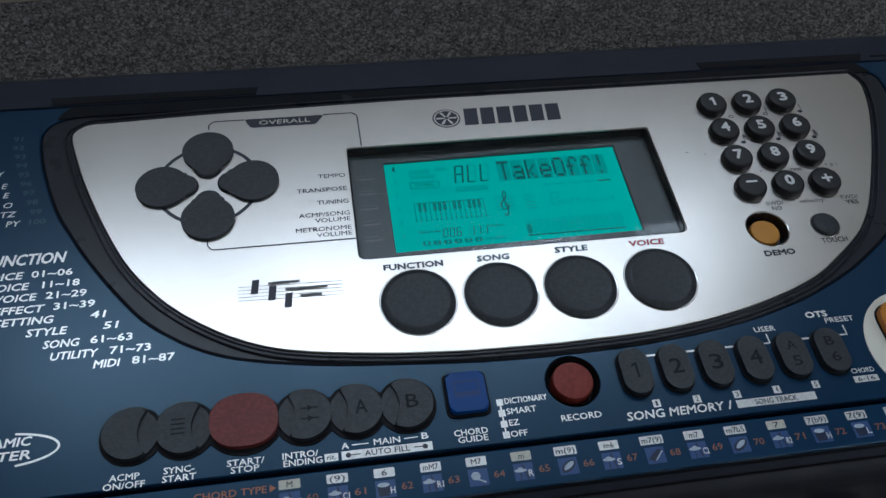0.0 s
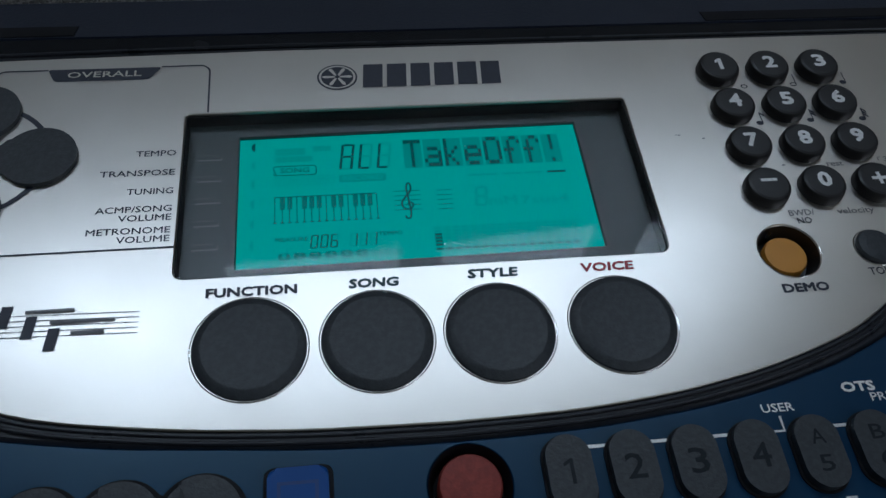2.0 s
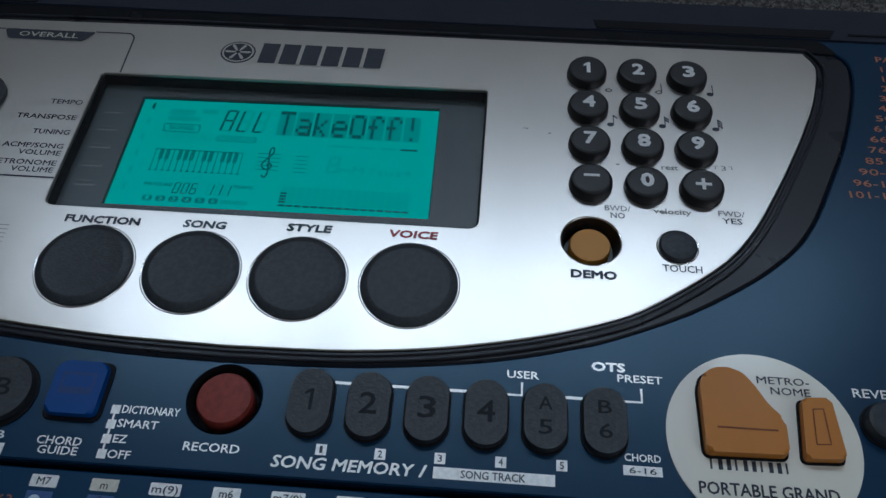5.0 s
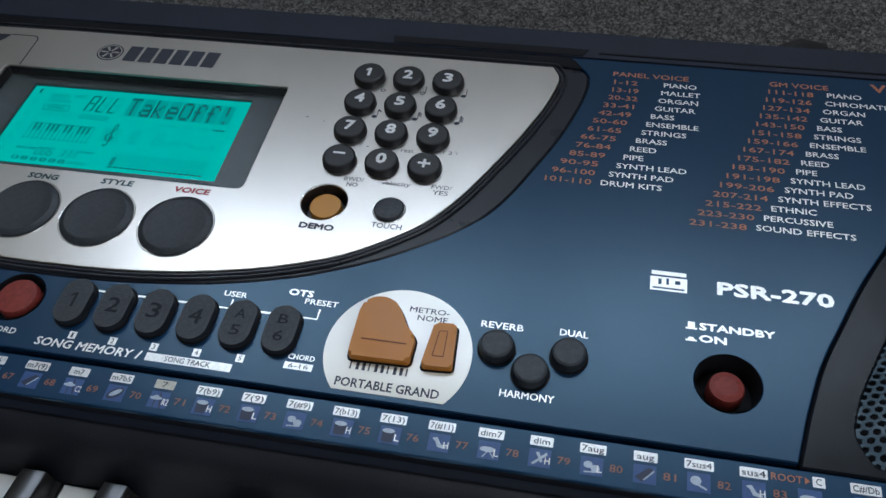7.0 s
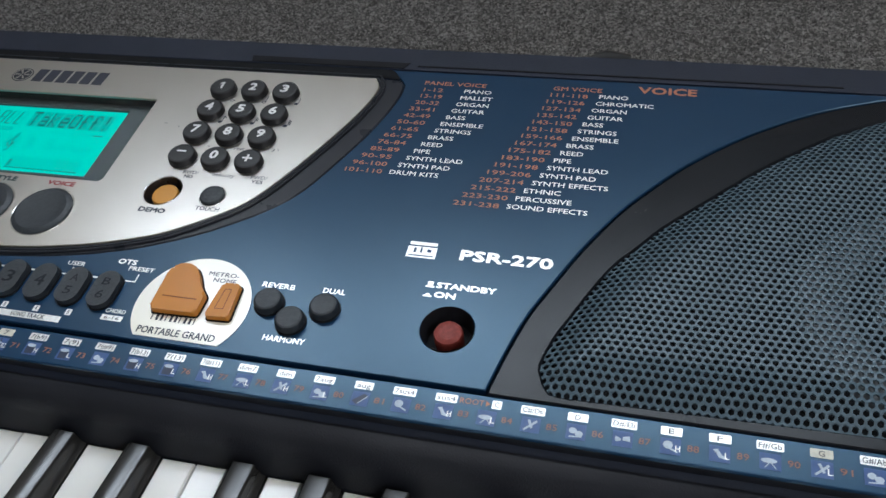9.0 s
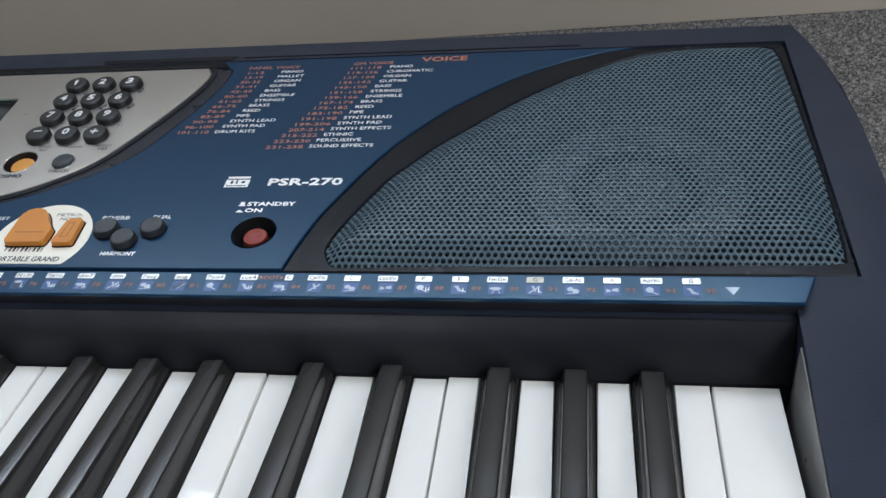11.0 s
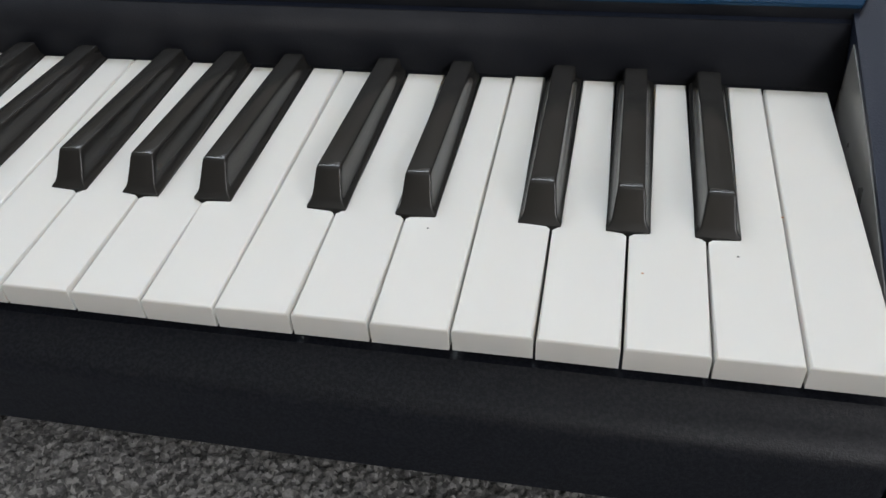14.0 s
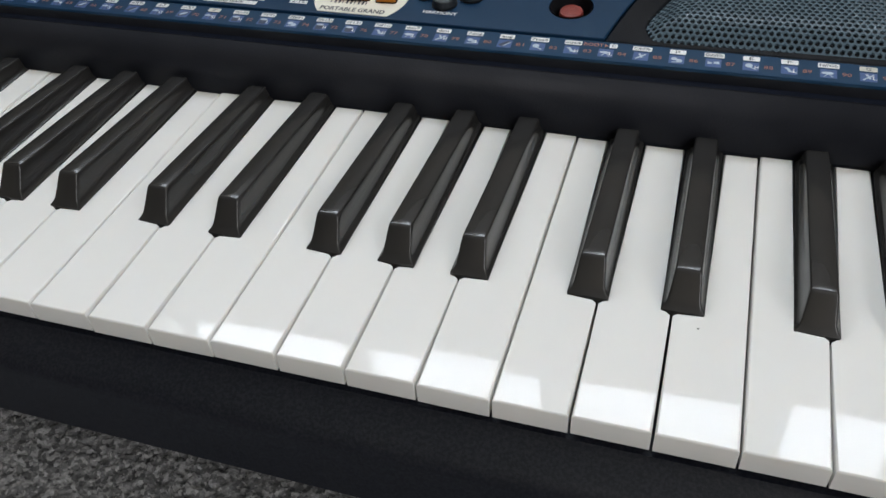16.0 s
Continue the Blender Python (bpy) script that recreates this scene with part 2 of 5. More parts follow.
def carpet():
    """Short pile: a fine sheet of small round tufts, each with its own shade."""
    step, x0, x1, y0, y1 = 0.0013, -0.45, 0.78, -0.22, WALL_Y + 0.045
    nx, ny = int((x1 - x0) / step) + 1, int((y1 - y0) / step) + 1
    rng = np.random.default_rng(4)
    X, Y = np.meshgrid(np.linspace(x0, x1, nx), np.linspace(y0, y1, ny))
    pitch = 0.0020
    gx, gy = int((x1 - x0) / pitch) + 4, int((y1 - y0) / pitch) + 4
    cx = (np.arange(gx)[None, :] - 1 + rng.uniform(0.0, 1.0, (gy, gx))) * pitch + x0
    cy = (np.arange(gy)[:, None] - 1 + rng.uniform(0.0, 1.0, (gy, gx))) * pitch + y0
    high, wide, shade = rng.normal(0, 0.00045, (gy, gx)), rng.uniform(0.0009, 0.0016, (gy, gx)), rng.uniform(0, 1, (gy, gx))
    ix, iy = ((X - x0) / pitch).astype(int) + 1, ((Y - y0) / pitch).astype(int) + 1
    z, tuft = np.full(X.shape, -9.0), np.zeros(X.shape)
    for a in (-1, 0, 1):
        for b in (-1, 0, 1):
            q = (np.clip(iy + a, 0, gy - 1), np.clip(ix + b, 0, gx - 1))
            d2 = (X - cx[q]) ** 2 + (Y - cy[q]) ** 2
            h = high[q] - 0.0016 * d2 / wide[q] ** 2
            tuft = np.where(h > z, shade[q], tuft)
            z = np.maximum(z, h)
    z = np.clip(z, -0.0045, 0.0022) - 0.0012
    X[:, 0], X[:, -1], Y[0], Y[-1] = x0, x1, y0, y1
    z[:, 0] = z[:, -1] = z[0] = z[-1] = -0.001
    me = bpy.data.meshes.new("floor")
    co = np.stack([X, Y, z], -1).reshape(-1, 3)
    idx = np.arange(nx * ny).reshape(ny, nx)
    f = np.stack([idx[:-1, :-1], idx[:-1, 1:], idx[1:, 1:], idx[1:, :-1]], -1).reshape(-1, 4)
    base = len(co)
    rim = np.array([(RX0, RY0, -0.001), (RX1, RY0, -0.001), (RX1, WALL_Y + 0.24, -0.001), (RX0, WALL_Y + 0.24, -0.001), (x0, y0, -0.001), (x1, y0, -0.001), (x1, y1, -0.001), (x0, y1, -0.001)])
    faces = [tuple(q) for q in f.tolist()] + [tuple(base + k for k in q) for q in ((0, 1, 5, 4), (1, 2, 6, 5), (2, 3, 7, 6), (3, 0, 4, 7))]
    me.from_pydata(np.concatenate([co, rim]).tolist(), [], faces)
    me.polygons.foreach_set("use_smooth", [True] * len(me.polygons))
    me.attributes.new("tuft", "FLOAT", "POINT").data.foreach_set("value", np.concatenate([tuft.ravel(), np.full(len(rim), 0.5)]).astype("f"))
    me.materials.append(CARPET)
    return tagged(new("floor", me), "grey flecked short-pile carpet on the floor", "carpet", kind="structure")


carpet()
for name, (x0, x1, y0, y1, z0, z1), lab in (
        ("wall_west", (RX0 - 0.1, RX0, RY0 - 0.1, WALL_Y + 0.25, 0, H), "plain beige painted wall"),
        ("wall_south", (RX0, RX1 + 0.1, RY0 - 0.1, RY0, 0, H), "plain beige painted wall")):
    tagged(bm_object(name, box(bmesh.new(), x0, x1, y0, y1, z0, z1), WALL_PAINT), lab, "wall", kind="structure")
tagged(bm_object("ceiling", box(bmesh.new(), RX0 - 0.1, RX1 + 0.1, RY0 - 0.1, WALL_Y + 0.25, H, H + 0.1), WHITE_PAINT), "white painted ceiling", "ceiling", kind="structure")
_bm = bmesh.new()
box(_bm, RX0, WIN_X0, WALL_Y, WALL_Y + 0.25, 0, H)
box(_bm, WIN_X1, RX1, WALL_Y, WALL_Y + 0.25, 0, H)
box(_bm, WIN_X0, WIN_X1, WALL_Y, WALL_Y + 0.25, 0, WIN_Z0)
box(_bm, WIN_X0, WIN_X1, WALL_Y, WALL_Y + 0.25, WIN_Z1, H)
tagged(bm_object("wall_north", _bm, WALL_PAINT, m=NORTH), "beige painted wall below a window", "wall", kind="structure")
tagged(bm_object("baseboard", prism([(RX0, WALL_Y - 0.018), (RX1, WALL_Y - 0.018), (RX1, WALL_Y), (RX0, WALL_Y)], -0.001, 0.12, 0.004), WALL_PAINT, m=NORTH), "pale painted skirting board along the wall", "skirting board", kind="structure")
window = tagged(new("window_1"), "white framed window with four lights", "window", kind="structure")
window.matrix_basis = NORTH
_bm = bmesh.new()
fy0, fy1 = WALL_Y + 0.14, WALL_Y + 0.20
posts = [(WIN_X0, WIN_X0 + 0.05), (-0.28, -0.22), (0.09, 0.15), (0.45, 0.51), (WIN_X1 - 0.05, WIN_X1)]
for x0, x1 in posts:
    box(_bm, x0, x1, fy0, fy1, WIN_Z0 + 0.022, WIN_Z1)
for (_, x0), (x1, _) in zip(posts, posts[1:]):
    for z in (WIN_Z0 + 0.022, WIN_Z1 - 0.05):
        box(_bm, x0, x1, fy0 + 0.003, fy1 - 0.003, z, z + 0.05)
part("window_frame", _bm, WHITE_PAINT, window)
part("window_sill", prism([(WIN_X0, WALL_Y - 0.004), (WIN_X1, WALL_Y - 0.004), (WIN_X1, WALL_Y + 0.138), (WIN_X0, WALL_Y + 0.138)], WIN_Z0 + 0.001, WIN_Z0 + 0.022, 0.006), WHITE_PAINT, window)

# East wall with the unseen window added around the fill light.
_bm = bmesh.new()
box(_bm, RX1, RX1 + 0.1, RY0, E_Y0, 0, H)
box(_bm, RX1, RX1 + 0.1, E_Y1, WALL_Y + 0.25, 0, H)
box(_bm, RX1, RX1 + 0.1, E_Y0, E_Y1, 0, E_Z0)
box(_bm, RX1, RX1 + 0.1, E_Y0, E_Y1, E_Z1, H)
tagged(bm_object("wall_east", _bm, WALL_PAINT), "plain beige painted wall with an assumed window", "wall", kind="structure")
window2 = tagged(new("assumed_window"), "assumed wide white framed window, out of view", "window", kind="structure")
_bm = bmesh.new()
for y0, y1 in ((E_Y0, E_Y0 + 0.05), (E_Y1 - 0.05, E_Y1)):
    box(_bm, RX1 + 0.02, RX1 + 0.08, y0, y1, E_Z0, E_Z1)
for z in (E_Z0, E_Z1 - 0.05):
    box(_bm, RX1 + 0.022, RX1 + 0.078, E_Y0 + 0.05, E_Y1 - 0.05, z, z + 0.05)
part("window_frame", _bm, WHITE_PAINT, window2)

# ---- keyboard ----
SLOPE = 6.277
PAN = pose(0, 0.2, 0.116, SLOPE)
keyboard = tagged(new("electronic_keyboard"), "dark blue electronic keyboard with silver control plate lying on carpet", "keyboard")


def plane_z(y):
    return 0.116 + 0.11 * (y - 0.2)


HALF = 0.4695
KEY_Z, KEY_W, KEYS_X = 0.082, 0.0235, 0.423
rear = [(0.141, 0.012), (0.335, 0.006), (0.347, 0.014), (0.349, 0.112), (0.345, 0.124), (0.3345, 0.1306), (0.3195, 0.1291), (0.3185, 0.1205), (0.157, 0.1030), (0.1555, 0.1058), (0.148, 0.1030), (0.1415, 0.080)]
part("body", profile_x(rear, -0.4497, 0.4497), BODY, keyboard)


def cheek(sign):
    front = [(0.09, 0.0915), (0.039, 0.0755), (0.002, 0.066), (-0.0085, 0.0607), (-0.0112, 0.0585), (-0.0122, 0.0560), (-0.0148, 0.034), (0.035, 0.0)][::-1]
    full = front[:1] + [(0.335, 0.004), (0.347, 0.014), (0.349, 0.112), (0.345, 0.124), (0.3345, 0.1306)] + [(y, 0.1306 + (y - 0.3345) * (0.1306 - plane_z(0.163) + 0.0006) / 0.1715) for y in (0.318, 0.30, 0.28, 0.255, 0.225, 0.195)] + [(0.163, plane_z(0.163) - 0.0006), (0.1505, 0.1070)] + front[1:][::-1]
    short = front[:1] + [(0.163, 0.004), (0.163, plane_z(0.163) - 0.0006), (0.1505, 0.1070)] + front[1:][::-1]
    a, b, c = 0.4272, 0.4498, HALF
    bm = profile_x(full, b, c)
    for v in bm.verts:
        if v.co.x > c - 1e-6:
            v.co.x -= 0.0185 * max((v.co.y - 0.235) / 0.114, 0) ** 2.2
    rim = [e for e in bm.edges if all(v.co.x > b + 0.0003 for v in e.verts) and min(v.co.z for v in e.verts) > 0.05]
    bmesh.ops.bevel(bm, geom=rim, offset=0.003, segments=3, profile=0.5, affect="EDGES", clamp_overlap=True)
    profile_x(short, a, b, bm=bm)
    if sign < 0:
        bmesh.ops.scale(bm, vec=(-1, 1, 1), verts=bm.verts)
        bmesh.ops.reverse_faces(bm, faces=bm.faces)
    return bm


part("end_block", cheek(1), BODY, keyboard)
part("end_block", cheek(-1), BODY, keyboard)
rail = [(0.035, 0.0), (0.141, 0.004), (0.141, 0.05), (0.010, 0.0678), (0.0024, 0.0674), (0.0014, 0.0656), (-0.0040, 0.0632), (-0.0090, 0.0608), (-0.0115, 0.0583), (-0.0122, 0.0555), (-0.0148, 0.034)]
bm = profile_x(rail, -0.4236, 0.4236)
ends = [e for e in bm.edges if abs(e.verts[0].co.x - e.verts[1].co.x) < 1e-6 and min(v.co.z for v in e.verts) > 0.03 and max(v.co.y for v in e.verts) < 0.02]
bmesh.ops.bevel(bm, geom=ends, offset=0.0022, segments=4, profile=0.5, affect="EDGES", clamp_overlap=True)
part("front_rail", bm, RAIL, keyboard)
part("key_bed", profile_x([(0.040, 0.006), (0.1405, 0.006), (0.1405, 0.052), (0.004, 0.052), (-0.006, 0.046), (-0.008, 0.032)], -0.4268, 0.4268), DARK, keyboard, "black bed under the keys")

# The white key's reflection on the end block, put into a grey sheet.
REFLECTION_GREY = plastic("key_reflection_grey", (0.21, 0.207, 0.20), (0.24, 0.236, 0.23), (0.26, 0.34), bump=0.05)
for x0, x1 in ((0.4266, 0.4271), (-0.4271, -0.4266)):
    part("reflection_sheet", profile_x([(0.030, 0.058), (0.1378, 0.058), (0.1378, 0.1012), (0.090, 0.0895), (0.046, 0.0758), (0.030, 0.0712)], x0, x1), REFLECTION_GREY, keyboard, "thin sheet on the inner face, greyed like the last key's reflection")
part("key_well", prism([(-0.4266, 0.1384), (0.4266, 0.1384), (0.4266, 0.1412), (-0.4266, 0.1412)], 0.055, 0.0835, 0.0002, 1), RAIL, keyboard)
well = profile_x([(0.1381, 0.0828), (0.1413, 0.0828), (0.1485, 0.1035), (0.1482, plane_z(0.148) - 0.0062), (0.1472, plane_z(0.147) - 0.0062)], -0.4266, 0.4266)
part("key_well", well, WELL, keyboard, "flat black plate for the shaded gap round a button wall behind the keys")

# white and black keys; pitch classes counted from the low C
WHITES = [0, 2, 4, 5, 7, 9, 11]
BLACK_OFF = {1: -0.0035, 3: 0.0032, 6: -0.0038, 8: 0.0, 10: 0.0032}
SLOT = 0.0146 / 2


def white_key(pc, last=False):
    w, back = KEY_W - 0.00085, 0.1379
    xl = xr = None
    if pc in (2, 4, 7, 9, 11):
        xl = BLACK_OFF[pc - 1] + SLOT - 0.00043
    if pc in (0, 2, 5, 7, 9) and not last:
        xr = KEY_W + BLACK_OFF[pc + 1] - SLOT - 0.00043
    o, r = [(0, 0.0), (w, 0.0)], [0, 0]
    if xr:
        o, r = o + [(w, 0.0475), (xr, 0.0475), (xr, back)], r + [0.0011, 0, 0]
    else:
        o, r = o + [(w, back)], r + [0]
    if xl:
        o, r = o + [(xl, back), (xl, 0.0475), (0, 0.0475)], r + [0, 0, 0.0011]
    else:
        o, r = o + [(0, back)], r + [0]
    return prism(rounded(o, r, 4), -0.0080, 0.0, 0.0007, 3, bottom=True)


def black_key():
    """A flat narrow cap; the flanks and the front slope out to a wide foot."""
    bm, rings = bmesh.new(), []
    H0, H1, back = 0.0113, 0.0060, 0.1379
    # share of the height, half width, front end, corner radius
    for s_, half, front, r in ((None, 0.0068, 0.0482, 0.0004), (0.03, 0.0068, 0.0482, 0.0004), (0.07, 0.0064, 0.0486, 0.0005), (0.14, 0.0057, 0.0494, 0.0006), (0.25, 0.0052, 0.0504, 0.0007),
                              (0.50, 0.0048, 0.0525, 0.0007), (0.75, 0.0045, 0.0546, 0.0007), (0.92, 0.0042, 0.0559, 0.0007), (0.97, 0.0040, 0.0564, 0.0007), (1.0, 0.0035, 0.0571, 0.0006)):
        loop = [(-half, back), (-half, 0.0980), (-half, front + 0.0030)]
        loop += [(-half + r - r * math.cos(a), front + r - r * math.sin(a)) for a in (0.0, math.pi / 6, math.pi / 3, math.pi / 2)]
        loop += [(half - r + r * math.sin(a), front + r - r * math.cos(a)) for a in (0.0, math.pi / 6, math.pi / 3, math.pi / 2)]
        loop += [(half, front + 0.0030), (half, 0.0980), (half, back)]
        rings.append([bm.verts.new((x, y, -0.003 if s_ is None else s_ * (H0 + (H1 - H0) * max(y - 0.056, 0) / (back - 0.056)))) for x, y in loop])
    n = len(rings[0])
    for a, b in zip(rings, rings[1:]):
        for k in range(n):
            q = (k + 1) % n
            bm.faces.new((a[k], a[q], b[q], b[k]))
    top = rings[-1]
    bm.faces.new((top[0], top[1], top[-2], top[-1]))
    bm.faces.new(top[1:-1])
    bm.faces.new(rings[0][::-1])
    bmesh.ops.recalc_face_normals(bm, faces=bm.faces)
    return bm


made, w = {}, 0
for midi in range(36, 97):
    pc = midi % 12
    if pc in WHITES:
        x = KEYS_X - (36 - w) * KEY_W + 0.00043
        m = pose(x, random.uniform(-0.0002, 0.0002), KEY_Z + random.uniform(-0.00025, 0.0001), random.uniform(-0.25, 0.25), random.uniform(-0.5, 0.5), 0)
        key = (pc, midi == 96)
        if key in made:
            share(made[key], m, "white_key")
        else:
            made[key] = part("white_key", white_key(*key), WHITE_KEY, keyboard, m=m)
        w += 1
    else:
        m = pose(KEYS_X - (36 - w) * KEY_W + BLACK_OFF[pc], 0, KEY_Z, 0, random.uniform(-0.3, 0.3), 0)
        if "black" in made:
            share(made["black"], m, "black_key")
        else:
            made["black"] = part("black_key", black_key(), BLACK_KEY, keyboard, "satin black tapered key", m=m)
            made["black"].data.set_sharp_from_angle(angle=radians(38))

# ---- panel plates ----


def offset(loop, d):
    """The counter-clockwise loop moved outwards by d."""
    n, out = len(loop), []
    for k in range(n):
        a, p, b = Vector(loop[k - 1]), Vector(loop[k]), Vector(loop[(k + 1) % n])
        t = ((p - a).normalized() + (b - p).normalized()).normalized()
        out.append((p.x + t.y * d, p.y - t.x * d))
    return out


def plate(outline, holes, z0, z1, cham=0.0003):
    """A flat plate with holes, its rims slightly chamfered."""
    bm, rim = bmesh.new(), []
    for loop, sign in [(outline, -1)] + [(h, 1) for h in holes]:
        top = [bm.verts.new((x, y, z1)) for x, y in offset(loop, sign * cham)]
        mid = [bm.verts.new((x, y, z1 - cham)) for x, y in loop]
        low = [bm.verts.new((x, y, z0)) for x, y in loop]
        n = len(loop)
        for k in range(n):
            q = (k + 1) % n
            for a, b in ((low, mid), (mid, top)):
                f = (a[k], a[q], b[q], b[k])
                bm.faces.new(f if sign < 0 else f[::-1])
            rim.append(bm.edges.get((top[k], top[q])))
    res = bmesh.ops.triangle_fill(bm, use_beauty=True, edges=rim, normal=(0, 0, 1))
    for f in res["geom"]:
        if isinstance(f, bmesh.types.BMFace) and f.normal.z < 0:
            f.normal_flip()
    return bm


RIM = [(239.6, -36.2), (241, -30), (243, -21.5), (247.5, -6), (253.6, 8), (262, 26), (273, 45), (282, 57), (292.5, 69.5), (304, 80.5), (316, 90.4), (330, 100), (344.5, 108), (357, 113), (368, 116.8), (380, 119)]
right = spline(mm(RIM), 4)
left = [(-x, y) for x, y in right[::-1]]
SIL = [(159.5, 112.3), (162.3, 107), (162, 101), (159, 90), (154, 77.5), (148.8, 66.3), (140, 49.3), (133.5, 38.5), (126, 29.5), (115, 20.8), (103, 13), (94.5, 9.2), (84, 5.6), (74, 2.8), (64, 0.6), (53, -1.4), (40, -3), (25, -4.1), (0.7, -4.6)]
half = spline(mm(SIL), 3)
SIL_L = [(0.7, -4.6), (-25, -4.0), (-40, -3.1), (-55, -1.8), (-69.6, 0.1), (-78.5, 1.5), (-87.3, 3.4), (-96, 6.3), (-104.8, 10.6), (-113.7, 16.3), (-121, 22.1), (-126.6, 27.5), (-132, 33.8), (-137.2, 41.2), (-142.6, 51), (-149.8, 67.1), (-155.4, 82.1), (-158.7, 93), (-160.9, 101.5), (-159.7, 105.9), (-155, 108.7), (-146.7, 109.1), (-125.9, 110), (-104.6, 110.8), (-40, 112)]
silver_outline = (half[:-1] + spline(mm(SIL_L), 3))[::-1]
TRI_R = [(170, 114), (173.6, 109), (173, 98), (168.7, 82.5), (164, 70), (159.2, 59.6), (153, 46.5), (146.5, 36.5), (139.5, 29.5), (131, 22.8), (114.7, 12.6), (95, 3.8), (84, 0.4), (75.2, -2), (60, -5), (40, -7.4), (25, -8.4), (0.7, -8.8)]
TRI_L = [(-25, -8.2), (-54, -5.8), (-70, -4.3), (-87.5, -1.6), (-96.3, 0.2), (-105, 2.6), (-113.7, 6.3), (-122.6, 11.9), (-131.7, 19.4), (-141.3, 31.2), (-151.5, 46), (-158.1, 57.5), (-162.7, 66), (-166.9, 77.4), (-170.8, 91.2), (-172.6, 102.7), (-171.2, 108.6), (-167.8, 112.3), (-160, 115)]
trim_outline = spline(mm(TRI_R + TRI_L), 3)[::-1]
STANDBY, RECORD, DEMO = (0.2222, -0.0152), (0.0032, -0.0183), (0.0907, 0.0338)
BEZEL = rounded(mm([(-59.8, 35.6), (60.3, 35.6), (60.6, 88.6), (-59.8, 88.0)]), [0.0028, 0.003, 0.0012, 0.0012], 4)

panel = part("control_panel", plate([*right, *left], [offset(trim_outline, -0.0002), circle(*STANDBY, 0.0091), circle(*RECORD, 0.0087)], -0.0095, 0.0, 0.0004), BLUE, keyboard, "dark blue printed panel", m=PAN)
strip = part("label_strip", prism(mm([(-436, -50.6), (429.3, -50.6), (434.8, -37.9), (-441, -37.9)]), -0.0014, 0.0, 0.0005, 2), STRIP, keyboard, "blue strip printed with chord names and drum icons", m=PAN)
part("strip_bed", prism(mm([(-435.6, -50.1), (428.9, -50.1), (434.4, -38.1), (-440.6, -38.1)]), -0.0062, -0.0014, 0.0), WELL, keyboard, m=PAN)
part("plate_trim", plate(trim_outline, [offset(silver_outline, -0.001)], -0.008, -0.0004, 0.0012), NAVY, keyboard, "dark navy plastic surround", m=PAN)
part("plate_ridge", plate(offset(silver_outline, 0.0030), [offset(silver_outline, 0.0021)], -0.003, 0.0006, 0.0003), NAVY, keyboard, m=PAN)
part("plate_ridge", plate(offset(silver_outline, 0.0013), [offset(silver_outline, 0.0002)], -0.003, 0.0002, 0.0003), NAVY, keyboard, m=PAN)
silver = part("silver_plate", plate(silver_outline, [BEZEL, circle(*DEMO, 0.0079)], -0.0085, 0.0006, 0.0003), SILVER, keyboard, "brushed silver control plate", m=PAN)
TOP = 0.0006

part("plate_trim", prism(mm(rounded([(-158, 113.4), (158, 113.4), (171, 112.5), (166, 118.9), (-163, 118.9), (-168, 112.5)], [0, 0, 2, 2, 2, 2], 3)), -0.0001, 0.0004, 0.0002, 1), TRIM, keyboard, m=PAN)
# rear ledge; flat black strips paint the shade in its long slots
for name, pts in (("slot_shade", [(95, 120.6), (170, 120.6), (172, 124.6), (94, 124.6)]), ("slot_shade", [(-170, 120.6), (-93, 120.6), (-92, 124.6), (-171, 124.6)])):
    part(name, prism(mm(pts), 0.0, 0.0003, 0.0001, 1), DARK, keyboard, "narrow flat black strip for the shade in a music rest slot", m=PAN)
part("ledge_seam", prism(mm([(176, 122.4), (353, 122.4), (353, 123.3), (176, 123.3)]), 0.0, 0.0003, 0.0001, 1), DARK, keyboard, "thin dark seam", m=PAN)

# ---- loudspeakers ----
GRILLE = [(256, -28), (255.2, -24), (257.5, -15), (261.2, -6), (272.3, 17.5), (281, 29), (289.4, 40), (303, 54), (323, 74), (344, 91), (355, 98.5), (367, 105.2), (386, 113.5), (405, 116.6), (425, 117), (441, 115.5), (444.2, 110), (445.3, 98), (446.5, 60), (447.4, 17), (446.4, -26), (443.5, -30.5), (430, -31.5), (350, -32.6), (281, -34), (262, -34.3), (258, -32)]
grille_loop = spline(mm(GRILLE + GRILLE[:1]), 3)[:-1][::-1]
area = sum(grille_loop[k - 1][0] * grille_loop[k][1] - grille_loop[k][0] * grille_loop[k - 1][1] for k in range(len(grille_loop)))
if area < 0:
    grille_loop = grille_loop[::-1]


def inside(x, y, loop):
    hit, n = False, len(loop)
    for k in range(n):
        (xa, ya), (xb, yb) = loop[k - 1], loop[k]
        if (ya > y) != (yb > y) and x < (xb - xa) * (y - ya) / (yb - ya) + xa:
            hit = not hit
    return hit


GP = np.array(grille_loop)
wide_loop = offset(grille_loop, 0.0015)


def edge_distance(x, y):
    a, b = GP, np.roll(GP, -1, 0)
    d = b - a
    t = np.clip(((x - a[:, 0]) * d[:, 0] + (y - a[:, 1]) * d[:, 1]) / (d ** 2).sum(1), 0, 1)
    return float(np.sqrt(((a + d * t[:, None] - (x, y)) ** 2).sum(1)).min())


def grille_height(x, y):
    e = edge_distance(x, y)
    if not inside(x, y, grille_loop):
        e = 0.0
    t = min(e / 0.017, 1.0)
    return -0.0012 + 0.0062 * t * (2 - t)


